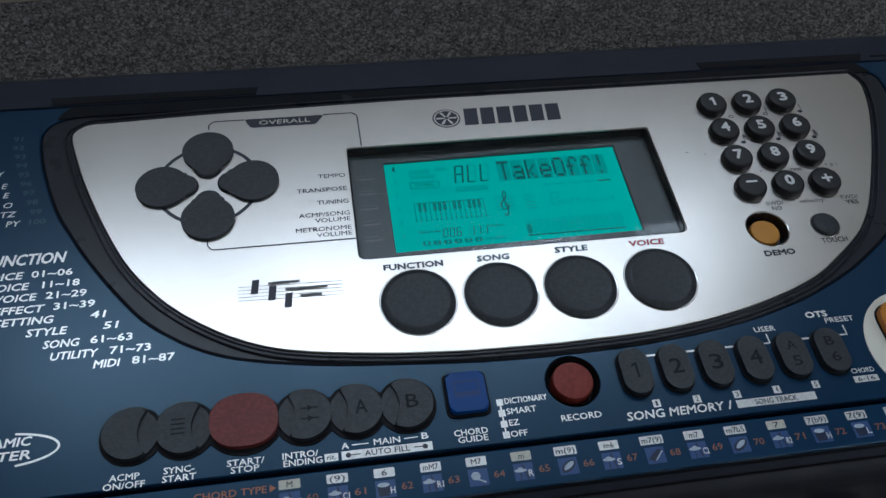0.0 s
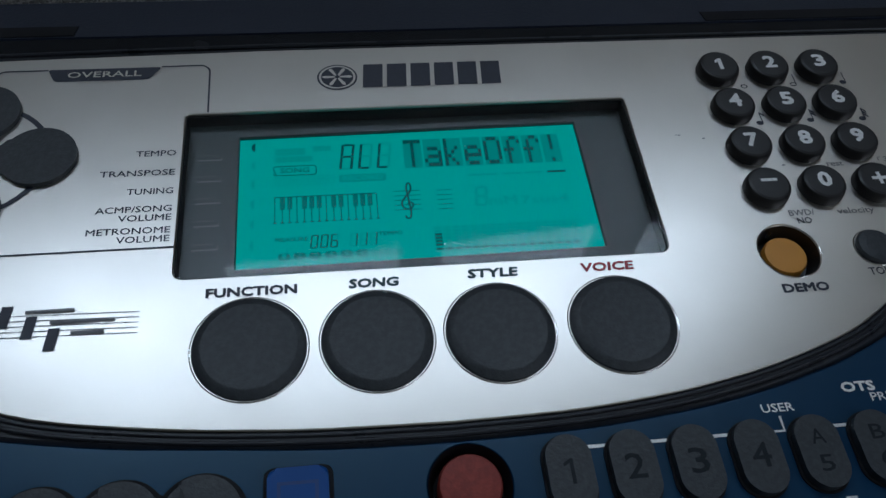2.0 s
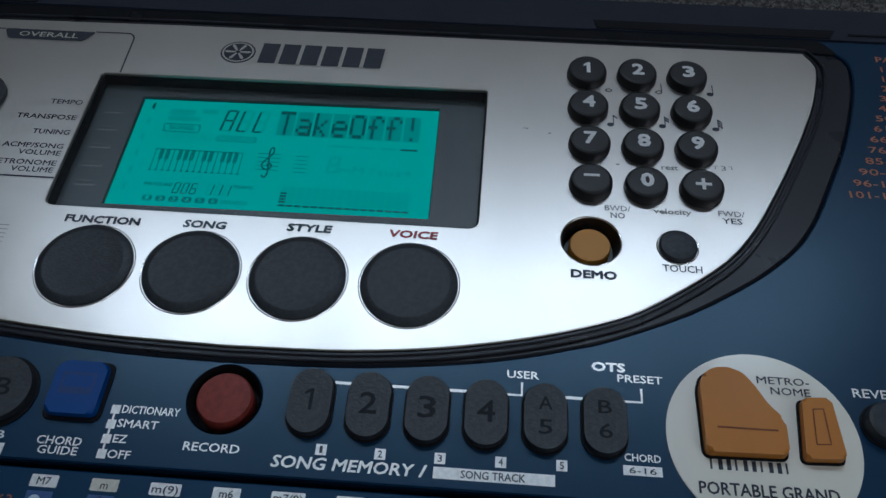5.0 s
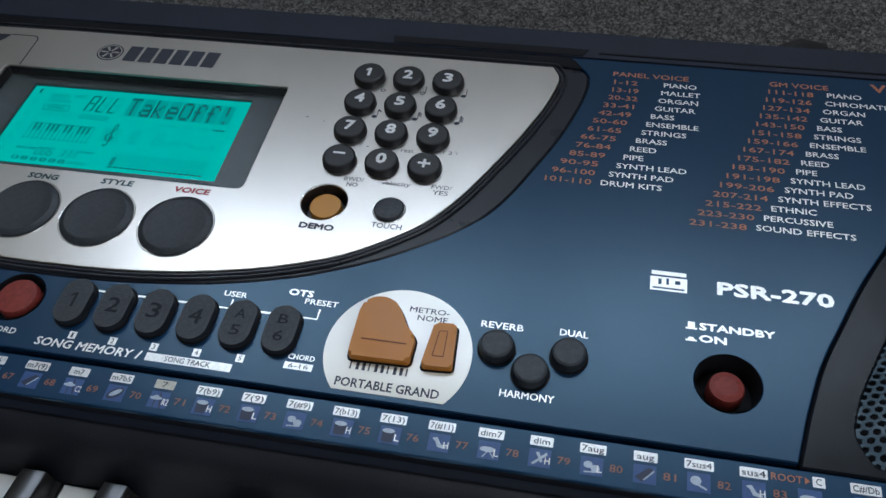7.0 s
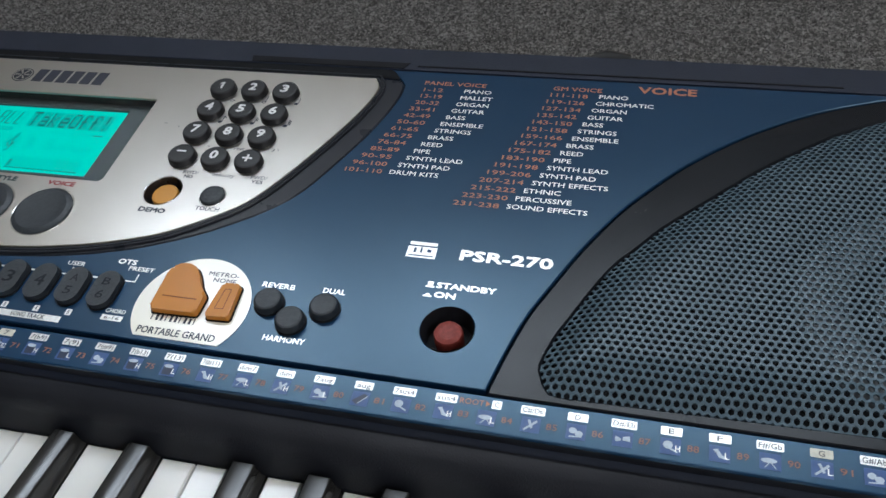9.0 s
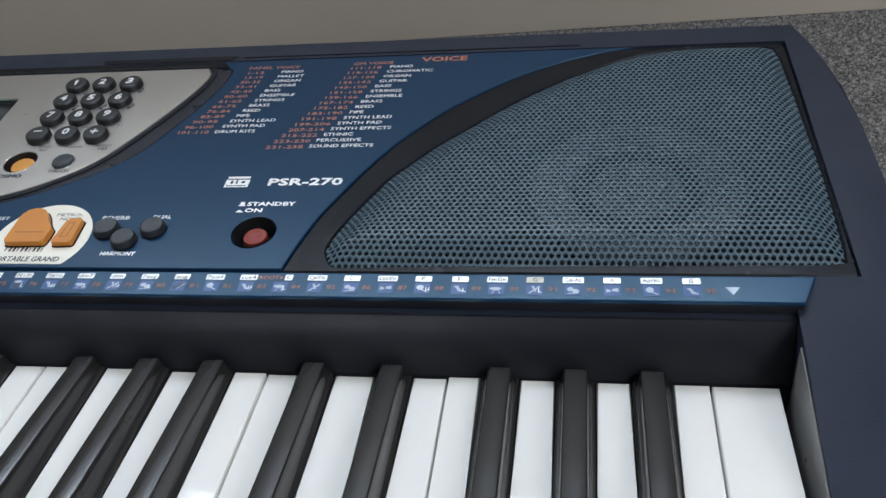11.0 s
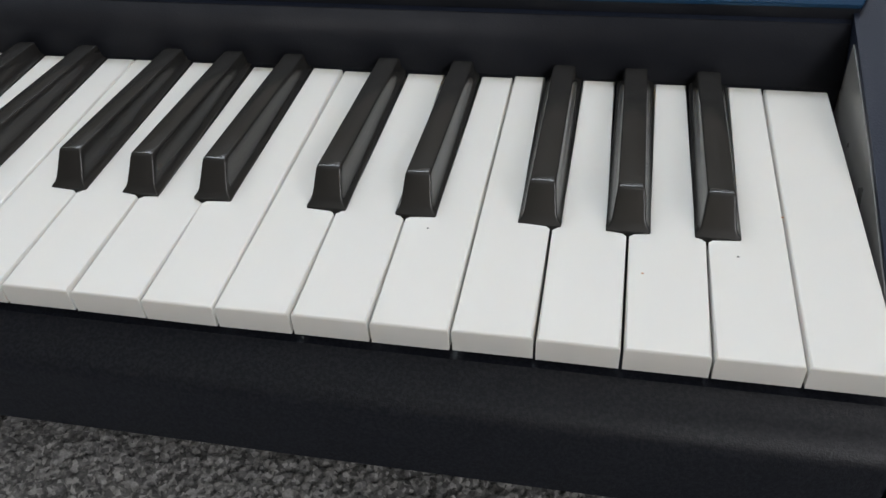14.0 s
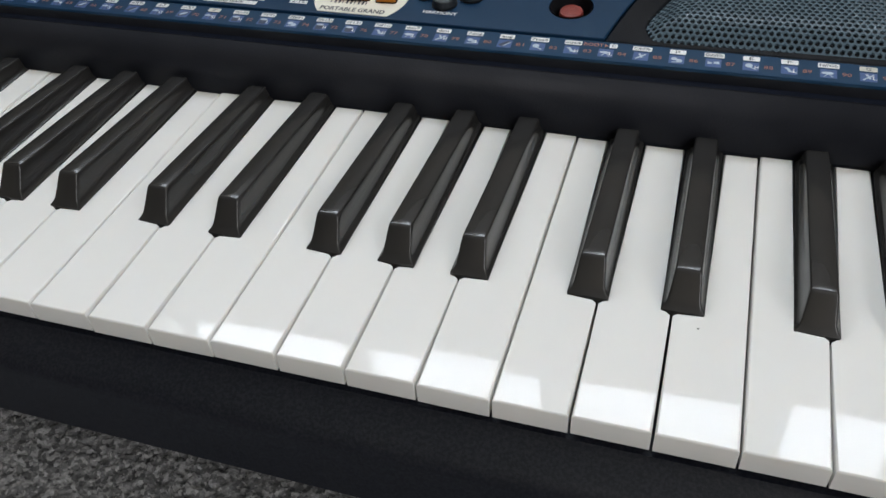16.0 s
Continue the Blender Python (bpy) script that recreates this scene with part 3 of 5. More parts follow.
def grille_mesh():
    """A perforated metal sheet: every hole is cut in its own six-sided cell."""
    pitch, r = 0.00262, 0.00102
    verts, faces, cache = [], [], {}
    dy = pitch * math.sqrt(3) / 2
    R = pitch / math.sqrt(3)

    def corner(x, y):
        key = (round(x * 2e5), round(y * 2e5))
        if key not in cache:
            cache[key] = len(verts)
            verts.append((x, y, grille_height(x, y)))
        return cache[key]

    j = 0
    y = -0.036
    while y < 0.119:
        x = 0.253 + (pitch / 2 if j % 2 else 0)
        while x < 0.449:
            if inside(x, y, wide_loop):
                hc = grille_height(x, y)
                outer = [corner(x + R * math.sin(math.pi * k / 3), y + R * math.cos(math.pi * k / 3)) for k in range(6)]
                inner, low = [], []
                for k in range(6):
                    px, py = x + r * math.sin(math.pi * k / 3), y + r * math.cos(math.pi * k / 3)
                    z = hc + (verts[outer[k]][2] - hc) * r / R
                    inner.append(len(verts))
                    verts.append((px, py, z))
                    low.append(len(verts))
                    verts.append((px, py, z - 0.0007))
                for k in range(6):
                    q = (k + 1) % 6
                    faces.append((outer[q], outer[k], inner[k], inner[q]))
                    faces.append((inner[q], inner[k], low[k], low[q]))
            x += pitch
        y += dy
        j += 1
    me = bpy.data.meshes.new("grille")
    me.from_pydata(verts, [], faces)
    me.polygons.foreach_set("use_smooth", [True] * len(me.polygons))
    me.set_sharp_from_angle(angle=radians(40))
    me.materials.append(GRILLE_METAL)
    return me


GRILLE_METAL = plastic("grey_grille_paint", (0.074, 0.113, 0.142), (0.085, 0.126, 0.156), (0.36, 0.42), bump=0.05)
GRILLE_METAL.node_tree.nodes["Principled BSDF"].inputs["Specular IOR Level"].default_value = 0.3
surround_loop = rounded(mm([(240.2, -37.4), (449.3, -37.4), (449.3, 118.8), (381, 118.8)]), [0, 0.002, 0.006, 0], 4) + [(x + 0.0004, y) for x, y in right[-2::-1]]
for side in (1, -1):
    m = PAN @ Matrix.Diagonal((side, 1, 1, 1))
    speaker = part("loudspeaker_surround", plate(surround_loop, [grille_loop], -0.0095, -0.0003, 0.0008), TRIM, keyboard, "black plastic loudspeaker surround", m=m)
    g = new("grille", grille_mesh())
    g.parent = speaker
    g["label"] = "dark grey perforated metal grille"
    part("speaker_backing", prism(offset(grille_loop, 0.001), -0.0094, -0.0068, 0.0002, 1), DARK, speaker)
CONE = plastic("grey_paper_cone", (0.13, 0.14, 0.15), (0.15, 0.16, 0.17), (0.6, 0.7), grain=900, bump=0.3)
part("loudspeaker_cone", dome(0.3765, 0.018, 0.044, 0.004, rings=((1.0, 0.0), (0.96, 0.6), (0.9, 0.4), (0.5, -0.2), (0.3, 0.2)), w0=-0.0066), CONE, keyboard, "round grey paper cone behind the grille", m=PAN)

# ---- printed lettering ----


def ink(name, base, rough=0.45):
    m, t, b = material(name, base, rough)
    vary(t, b, base, tuple(c * 0.85 for c in base), 900)
    return m


WHITE_INK, ORANGE_INK, NAVY_INK = ink("white_ink", (0.92, 0.92, 0.91)), ink("orange_ink", (0.46, 0.16, 0.075)), ink("navy_ink", (0.022, 0.026, 0.045))
RED_INK, GREEN_INK, TEAL_INK = ink("red_ink", (0.36, 0.035, 0.045)), ink("green_ink", (0.015, 0.05, 0.06)), ink("dim_teal_ink", (0.03, 0.09, 0.12))
CREAM_INK, ICON_BLUE, ICON_PALE, ICON_DARK = ink("cream_ink", (0.66, 0.64, 0.55)), ink("icon_blue", (0.032, 0.085, 0.25)), ink("icon_pale", (0.52, 0.60, 0.70)), ink("icon_dark", (0.008, 0.018, 0.055))
DIM_ORANGE = ink("dim_orange_ink", (0.30, 0.115, 0.068))
GREY_INK, DIM_GREY = ink("grey_ink", (0.16, 0.16, 0.17)), ink("dim_grey_ink", (0.09, 0.095, 0.09))
WHITE_INK.node_tree.nodes["Principled BSDF"].inputs["Metallic"].default_value = 0.35
WHITE_INK.node_tree.nodes["Principled BSDF"].inputs["Roughness"].default_value = 0.3
glyphs = {}


def glyph_data(body):
    if body not in glyphs:
        cu = bpy.data.curves.new("glyphs", "FONT")
        cu.body, cu.resolution_u = body, 2
        tmp = bpy.data.objects.new("glyphs", cu)
        me = bpy.data.meshes.new_from_object(tmp)
        co = np.empty(len(me.vertices) * 3, "f")
        me.vertices.foreach_get("co", co)
        glyphs[body] = (co.reshape(-1, 3)[:, :2].copy(), [tuple(p.vertices) for p in me.polygons])
        bpy.data.meshes.remove(me)
        bpy.data.objects.remove(tmp)
        bpy.data.curves.remove(cu)
    return glyphs[body]


CAP = float(np.ptp(glyph_data("H")[0][:, 1]))


def text(body, u0, u1, v, h, mat, parent, w=0.00012, v1=None, bold=0.012, shear=0.0, name="lettering", stretch=1.0, right=None):
    """Lettering in millimetres: from u0 to u1 on the baseline v, capitals h high."""
    heavy = (0.025 + 0.85 * bold) * h
    co, faces = glyph_data(body)
    co = co.copy()
    co[:, 0] -= co[:, 0].min()
    width = co[:, 0].max()
    k = h / CAP
    span = (u1 - u0) if u1 is not None else width * k * stretch
    if right is not None:
        u0 = right - span
    y = co[:, 1] * k * (1 - heavy / h) + heavy / 2
    x = u0 + heavy / 2 + co[:, 0] / width * (span - heavy) + y * shear
    y = v + y + ((v1 - v) * (co[:, 0] / width) if v1 is not None else 0)
    verts, polys = [], []
    for j in range(7):
        dx, dy = (0.0, 0.0) if j == 6 else (heavy / 2 * math.cos(math.pi * j / 3), heavy / 2 * math.sin(math.pi * j / 3))
        base = len(verts)
        verts += [((a + dx) / 1000, (b + dy) / 1000, w + j * 0.000003) for a, b in zip(x.tolist(), y.tolist())]
        polys += [tuple(base + q for q in f) for f in faces]
    me = bpy.data.meshes.new(name)
    me.from_pydata(verts, [], polys)
    me.materials.append(mat)
    ob = new(name, me)
    ob.parent = parent
    return ob


def shape(name, points, mat, parent, w=0.00012, holes=(), label=""):
    """A flat printed shape in millimetres."""
    bm = bmesh.new()
    edges = []
    for loop in (points, *holes):
        vs = [bm.verts.new((x / 1000, y / 1000, w)) for x, y in loop]
        edges += [bm.edges.new((vs[k - 1], vs[k])) for k in range(len(vs))]
    bmesh.ops.triangle_fill(bm, use_beauty=True, edges=edges, normal=(0, 0, 1))
    for f in bm.faces:
        if f.normal.z < 0:
            f.normal_flip()
    return part(name, bm, mat, parent, label)


def rect(u0, u1, v0, v1):
    return [(u0, v0), (u1, v0), (u1, v1), (u0, v1)]


def line(name, pts, width, mat, parent, w=0.00012):
    """A printed line of even width through the points."""
    bm, last = bmesh.new(), None
    for k, p in enumerate(pts):
        a, b = Vector(pts[max(k - 1, 0)]), Vector(pts[min(k + 1, len(pts) - 1)])
        t = (b - a).normalized() * width / 2
        pair = [bm.verts.new(((p[0] - q * t.y) / 1000, (p[1] + q * t.x) / 1000, w)) for q in (-1, 1)]
        if last:
            bm.faces.new((last[0], pair[0], pair[1], last[1]))
        last = pair
    return part(name, bm, mat, parent)


SW = TOP + 0.00012
# silver plate
for body, u0, u1, v, h, mat in (
        ("OVERALL", -92.2, -72.6, 102.9, 2.2, CREAM_INK), ("TEMPO", -71.4, -61.4, 73.6, 1.9, NAVY_INK), ("TRANSPOSE", -79.6, -61.3, 67.2, 1.9, NAVY_INK),
        ("TUNING", -72.5, -61.3, 61.2, 1.9, NAVY_INK), ("ACMP/SONG", -79.4, -61.3, 55.7, 1.9, NAVY_INK), ("VOLUME", -73.8, -61.2, 53.0, 1.9, NAVY_INK),
        ("METRONOME", -80.8, -61.2, 49.2, 1.9, NAVY_INK), ("VOLUME", -73.6, -61.2, 46.6, 1.9, NAVY_INK), ("FUNCTION", -52, -31.2, 29.9, 2.6, NAVY_INK),
        ("SONG", -19.4, -7.7, 30.3, 2.6, GREEN_INK), ("STYLE", 8.8, 21.0, 31.1, 2.6, GREEN_INK), ("VOICE", 36.4, 49.7, 31.0, 2.6, RED_INK),
        ("DEMO", 85.1, 97.1, 21.6, 2.6, NAVY_INK), ("TOUCH", 109.0, 119.3, 25.2, 2.2, NAVY_INK), ("BWD/", 94.7, 101.7, 44.3, 1.9, GREY_INK), ("NO", 96.2, 100.1, 41.8, 1.9, NAVY_INK),
        ("velocity", 108.0, 118.2, 44.2, 1.9, GREY_INK), ("FWD/", 125.5, 132.6, 44.5, 1.9, GREY_INK), ("YES", 126.3, 131.7, 42.0, 1.9, NAVY_INK), ("rest", 111.3, 116.0, 60.2, 1.9, GREY_INK), ("3", 128.2, 129.6, 61.0, 1.7, GREY_INK)):
    bold = 0.125 if body in ("FUNCTION", "SONG", "STYLE", "VOICE", "DEMO") else 0.012
    text(body, u0, u1, v, h, mat, silver, SW + (0.0001 if body == "OVERALL" else 0), bold=bold, shear=0.12 if mat in (RED_INK, GREEN_INK) else 0)
shape("badge", rounded([(-95.4, 101.6), (-70.5, 101.6), (-67.2, 106.3), (-97.7, 106.3)], 1.2, 4), NAVY_INK, silver, SW)
line("printed_line", rounded([(-97.5, 106.1), (-109.2, 106.1), (-111.1, 104.4), (-111.1, 102)], [0, 1, 1, 0], 4), 0.5, NAVY_INK, silver, SW)
line("printed_line", rounded([(-67.5, 106.4), (-56, 106.5), (-54.3, 104.8), (-54.1, 88.4)], [0, 1, 1, 0], 4), 0.5, NAVY_INK, silver, SW)
line("printed_line", rounded([(-111.0, 50), (-111.0, 46.6), (-109.4, 44.8), (-60, 44.9)], [0, 1, 1, 0], 4), 0.5, NAVY_INK, silver, SW)
ring_c = (-111.0, 74.6)
shape("printed_ring", circle(*ring_c, 18.7), NAVY_INK, silver, SW, holes=[circle(*ring_c, 17.3)])
# maker's emblem and mark as plain shapes
shape("emblem", circle(-19.3, 100.1, 5.6, 5.0), NAVY_INK, silver, SW)
shape("emblem", circle(-19.3, 100.1, 5.1, 4.5), SILVER, silver, SW + 0.0001, holes=[circle(-19.3, 100.1, 4.5, 4.0)])
for k in range(6):
    a = math.pi * k / 3
    c, s_ = math.cos(a), math.sin(a)
    shape("emblem", [(-19.3 + x * c - y * s_, 100.1 + (x * s_ + y * c) * 0.9) for x, y in ((0.7, -0.3), (3.6, -0.55), (4.3, 0), (3.6, 0.55), (0.7, 0.3))], SILVER, silver, SW + 0.0002)
for k in range(6):
    u = -12.6 + k * 6.72
    shape("maker_mark", [(u + 0.2, 95.8), (u + 5.7, 95.8), (u + 6.3, 104.9), (u + 0.8, 104.9)], NAVY_INK, silver, SW)
# staff lines and bars of the suite mark
for k in range(5):
    line("printed_line", [(-101, 24.0 + k * 1.35 - 1.0), (-66.3, 23.2 + k * 1.35 - 1.0)], 0.18, GREY_INK, silver, SW)
for u, v, wd, ht in ((-96.8, 25.2, 3.0, 5.6), (-91.2, 22.2, 3.0, 5.6), (-86.0, 18.9, 3.0, 5.6)):
    shape("suite_mark", [(u, v), (u + wd * 0.8, v), (u + wd, v + ht), (u + wd * 0.2, v + ht)], NAVY_INK, silver, SW + 0.0001)
for u0, u1, v in ((-91, -80.5, 28.6), (-85.4, -71.5, 25.6), (-80.6, -73.5, 22.6)):
    shape("suite_mark", rect(u0, u1, v, v + 0.8), GREY_INK, silver, SW + 0.0002)
# note signs beside the number buttons
for u, v, kind in ((97.6, 91.2, 0), (112.8, 91.4, 1), (128.3, 91.6, 2), (97.6, 76.8, 3), (112.8, 77.2, 4), (128.4, 77.0, 5)):
    hole = [circle(u, v, 0.7, 0.5, 16)] if kind < 2 else ()
    shape("note_sign", circle(u, v, 1.05, 0.8, 18), NAVY_INK, silver, SW, holes=hole)
    if kind:
        shape("note_sign", rect(u + 0.75, u + 1.05, v + 0.2, v + 4.0), NAVY_INK, silver, SW)
    for q in range(max(kind - 2, 0)):
        shape("note_sign", [(u + 1.05, v + 4.0 - q * 1.0), (u + 2.1, v + 3.0 - q), (u + 2.1, v + 2.3 - q), (u + 1.05, v + 3.3 - q)], NAVY_INK, silver, SW)
for pts in ([(127.4, 62.6), (126.6, 62.6), (126.6, 61.4)], [(130.4, 62.6), (131.2, 62.6), (131.2, 61.4)]):
    line("printed_line", pts, 0.25, GREY_INK, silver, SW)
for u, v, r in ((73.0, 73.5, 0.28), (79.6, 72.0, 0.3), (99.0, 61.3, 0.35), (72.2, 73.6, 0.22), (88.6, 51.0, 0.2)):
    shape("chip_mark", circle(u, v, r * 1.6, r * 0.7, 10), GREY_INK, silver, SW)

# blue panel: effects and power, accompaniment row, function list
EFFECT_WORDS = (
    ("REVERB", 151.1, 163.8, -7.2, 2.3), ("DUAL", 174.4, 182.8, -6.7, 2.3), ("HARMONY", 159.8, 175.2, -29.2, 2.3), ("PSR-270", 219.4, 253.0, 14.6, 5.0),
    ("STANDBY", 214.2, 235.6, 1.2, 2.6), ("ON", 214.2, 222.0, -2.9, 2.6))
ACCOMPANIMENT_WORDS = (
    ("ACMP", -137.7, -129.2, -33.9, 2.0), ("ON/OFF", -139.2, -127.6, -36.4, 2.0),
    ("SYNC-", -122.6, -113.9, -33.5, 2.0), ("START", -122.9, -113.4, -36.0, 2.0), ("START/", -104.8, -94.0, -33.5, 2.0), ("STOP", -103.7, -95.5, -35.7, 2.0),
    ("INTRO/", -88.8, -78.3, -33.3, 2.0), ("ENDING", -88.6, -77.2, -35.6, 2.0), ("A", -71.4, -69.2, -32.2, 2.0), ("MAIN", -61.8, -53.8, -32.1, 2.0), ("B", -47.3, -45.2, -31.9, 2.0),
    ("CHORD", -37.4, -26.9, -32.4, 2.0), ("GUIDE", -36.5, -27.2, -34.7, 2.0), ("DICTIONARY", -20.0, -6.3, -23.7, 2.0), ("SMART", -20.1, -10.5, -27.2, 2.0),
    ("EZ", -20.0, -16.8, -31.0, 2.0), ("OFF", -20.2, -14.9, -34.7, 2.0), ("RECORD", -3.5, 9.5, -31.6, 2.1), ("USER", 69.6, 77.2, -8.0, 2.0), ("OTS", 89.8, 97.9, -4.7, 2.5),
    ("PRESET", 95.9, 106.6, -7.2, 2.0), ("SONG MEMORY", 17.1, 49.2, -34.0, 2.9), ("/", 50.6, 52.4, -34.0, 2.9), ("CHORD", 96.6, 104.8, -26.8, 1.8))
FUNCTION_WORDS = (
    ("FUNCTION", -183.5, -158.0, 45.3, 4.6), ("VOICE", -184.5, -170.7, 39.7, 2.9), ("VOICE", -181.5, -168.3, 35.2, 2.9), ("VOICE", -178.6, -165.4, 30.8, 2.9), ("EFFECT", -177.8, -162.5, 26.1, 2.9),
    ("SETTING", -176.8, -159.1, 21.6, 2.9), ("STYLE", -166.7, -154.5, 17.0, 2.9), ("SONG", -161.0, -150.3, 12.2, 2.9), ("UTILITY", -158.5, -144.4, 7.7, 2.9), ("MIDI", -145.2, -137.5, 3.5, 2.9),
    ("01~06", -167.8, -154.7, 39.9, 2.7), ("11~18", -163.8, -152.1, 35.4, 2.7), ("21~29", -162.3, -149.5, 31.0, 2.7), ("31~39", -159.4, -146.5, 26.5, 2.7), ("41", -147.7, -143.1, 22.0, 2.7),
    ("51", -143.3, -138.9, 17.5, 2.7), ("61~63", -146.8, -133.9, 12.6, 2.7), ("71~73", -140.6, -128.1, 8.1, 2.7), ("81~87", -133.6, -120.6, 3.8, 2.7),
    ("DYNAMIC", -180.5, -160.6, -19.8, 2.9), ("FILTER", -176.0, -160.0, -24.0, 2.9))
for body, u0, u1, v, h in EFFECT_WORDS + ACCOMPANIMENT_WORDS + FUNCTION_WORDS:
    text(body, u0, u1, v, h, WHITE_INK, panel, bold=0.12 if body in ("PSR-270", "STANDBY", "ON", "OTS") else 0.05 if h > 2.4 else 0.025, shear=0.15 if (u0 < -140 and "~" not in body) or body == "SONG MEMORY" else 0)
line("printed_line", [(-170 + 17.5 * math.cos(a), -20.8 + 5.2 * math.sin(a)) for a in [math.radians(d) for d in range(-70, 75, 6)]], 0.7, WHITE_INK, panel)
# voice lists in two columns
L_NUM = ["1-12", "13-19", "20-32", "33-41", "42-49", "50-60", "61-65", "66-75", "76-84", "85-89", "90-95", "96-100", "101-110"]
L_WORD = ["PIANO", "MALLET", "ORGAN", "GUITAR", "BASS", "ENSEMBLE", "STRINGS", "BRASS", "REED", "PIPE", "SYNTH LEAD", "SYNTH PAD", "DRUM KITS"]
G_NUM = ["111-118", "119-126", "127-134", "135-142", "143-150", "151-158", "159-166", "167-174", "175-182", "183-190", "191-198", "199-206", "207-214", "215-222", "223-230", "231-238"]
G_WORD = ["PIANO", "CHROMATIC", "ORGAN", "GUITAR", "BASS", "STRINGS", "ENSEMBLE", "BRASS", "REED", "PIPE", "SYNTH LEAD", "SYNTH PAD", "SYNTH EFFECTS", "ETHNIC", "PERCUSSIVE", "SOUND EFFECTS"]
L_FROM = [182.8, 182.4, 181.2, 179.7, 178.3, 176.6, 175.1, 173.1, 171.8, 169.9, 167.2, 164.8, 162.9]
L_TO = [191.5, 192.0, 191.8, 190.8, 190.0, 188.8, 187.0, 185.4, 183.9, 182.3, 180.2, 179.5, 178.6]
for k, (a, b) in enumerate(zip(L_NUM, L_WORD)):
    v = 105.9 - 4.31 * k
    u = 200.9 - 0.72 * k - 0.0735 * k * k
    text(a, L_FROM[k], L_TO[k], v, 2.4, ORANGE_INK, panel, bold=0.015)
    text(b, u, None, v + 0.2, 2.4, WHITE_INK, panel, stretch=1.15, bold=0.03)
for k, (a, b) in enumerate(zip(G_NUM, G_WORD)):
    v = 107.2 - 4.40 * k
    u = 258.2 - 0.93 * k - 0.0565 * k * k
    text(a, u - 20.2 - 0.03 * k, u - 4.6 + 0.12 * k, v, 2.4, ORANGE_INK, panel, bold=0.015)
    text(b, u, None, v + 0.35, 2.4, WHITE_INK, panel, stretch=1.15, bold=0.03)
text("PANEL VOICE", 182.2, 209.8, 110.4, 2.5, ORANGE_INK, panel, bold=0.03)
text("GM VOICE", 238.5, 259.0, 111.4, 2.5, ORANGE_INK, panel, bold=0.03)
text("VOICE", 273.6, 297.2, 112.3, 4.4, ORANGE_INK, panel, bold=0.10)
# style list tails at the far end
for k in range(10):
    text(str(91 + k), 0, None, 102.6 - 4.45 * k, 2.3, TEAL_INK, panel, right=-178.5 + 0.9 * k + 0.055 * k * k, stretch=1.25)
for body, u, v in (("Y", -182.9, 85.5), ("E", -181.1, 79.6), ("E", -179.9, 75.3), ("O", -178.0, 70.7), ("TZ", -176.5, 66.5), ("PY", -174.5, 62.2)):
    text(body, 0, None, v, 2.5, WHITE_INK, panel, right=u, stretch=1.15, shear=0.15)
# general mark: plain boxes
shape("general_mark", rect(199.6, 210.6, 13.8, 19.0), WHITE_INK, panel, holes=[rect(200.4, 209.8, 14.5, 15.1), rect(202.0, 203.0, 16.2, 18.3), rect(204.4, 205.2, 16.2, 19.0 - 0.4), rect(207.0, 208.6, 16.6, 18.0)])
shape("general_mark", rect(199.9, 210.3, 19.7, 21.2), WHITE_INK, panel)
# switch signs
shape("switch_sign", [(210.4, 1.2), (213.6, 1.2), (213.6, 1.8), (213.0, 1.8), (213.0, 3.8), (211.0, 3.8), (211.0, 1.8), (210.4, 1.8)], WHITE_INK, panel)
shape("switch_sign", [(210.4, -2.9), (213.6, -2.9), (213.6, -2.3), (213.0, -2.3), (212.6, -1.5), (211.4, -1.5), (211.0, -2.3), (210.4, -2.3)], WHITE_INK, panel)
# boxes with dark lettering
for u0, u1, v0, v1, body, t0, t1 in ((53.8, 81.0, -34.0, -31.3, "SONG TRACK", 60.0, 74.4), (96.2, 104.9, -30.1, -27.8, "6-16", 97.5, 103.6), (-76.6, -72.6, -35.5, -33.1, "rit.", -75.9, -73.3), (-71.6, -44.4, -35.6, -32.9, "AUTO FILL", -64.8, -51.2)):
    shape("label_box", rect(u0, u1, v0, v1), WHITE_INK, panel)
    text(body, t0, t1, v0 + 0.45, v1 - v0 - 0.9, NAVY_INK, panel, 0.00022)
for u in (-69.6, -46.6):
    shape("printed_dot", circle(u, -34.3, 0.8, 0.8, 16), NAVY_INK, panel, 0.00022)
line("printed_line", [(-69, -34.3), (-66, -34.3)], 0.3, NAVY_INK, panel, 0.00023)
line("printed_line", [(-50, -34.2), (-47, -34.2)], 0.3, NAVY_INK, panel, 0.00023)
line("printed_line", [(-68.3, -31.2), (-63.2, -31.2)], 0.3, WHITE_INK, panel)
line("printed_line", [(-52.6, -31.1), (-48.4, -31.0)], 0.3, WHITE_INK, panel)
for k, (u, v) in enumerate(((28.0, -29.2), (41.5, -29.3), (55.1, -29.3), (68.8, -29.2), (82.5, -29.0))):
    shape("label_box", rect(u - 1.25, u + 1.25, v - 1.3, v + 1.3), WHITE_INK, panel)
    text(str(k + 1), u - 0.5 + (0.15 if k == 0 else 0), u + 0.5 - (0.15 if k == 0 else 0), v - 0.85, 1.7, NAVY_INK, panel, 0.00022)
for k, v in enumerate((-22.9, -26.6, -30.2, -33.8)):
    shape("label_box", rect(-22.6, -20.5, v - 1.1, v + 1.1), WHITE_INK, panel)
for v in (-24.8, -28.4, -32.0):
    shape("printed_line", rect(-21.8, -21.3, v - 0.9, v + 0.9), WHITE_INK, panel)
for u0, u1 in ((29.6, 32.0), (43.4, 45.8), (57.0, 59.4)):
    line("printed_line", [(u0 - 1, -12.3), (u1 + 1, -12.3)], 0.75, WHITE_INK, panel)
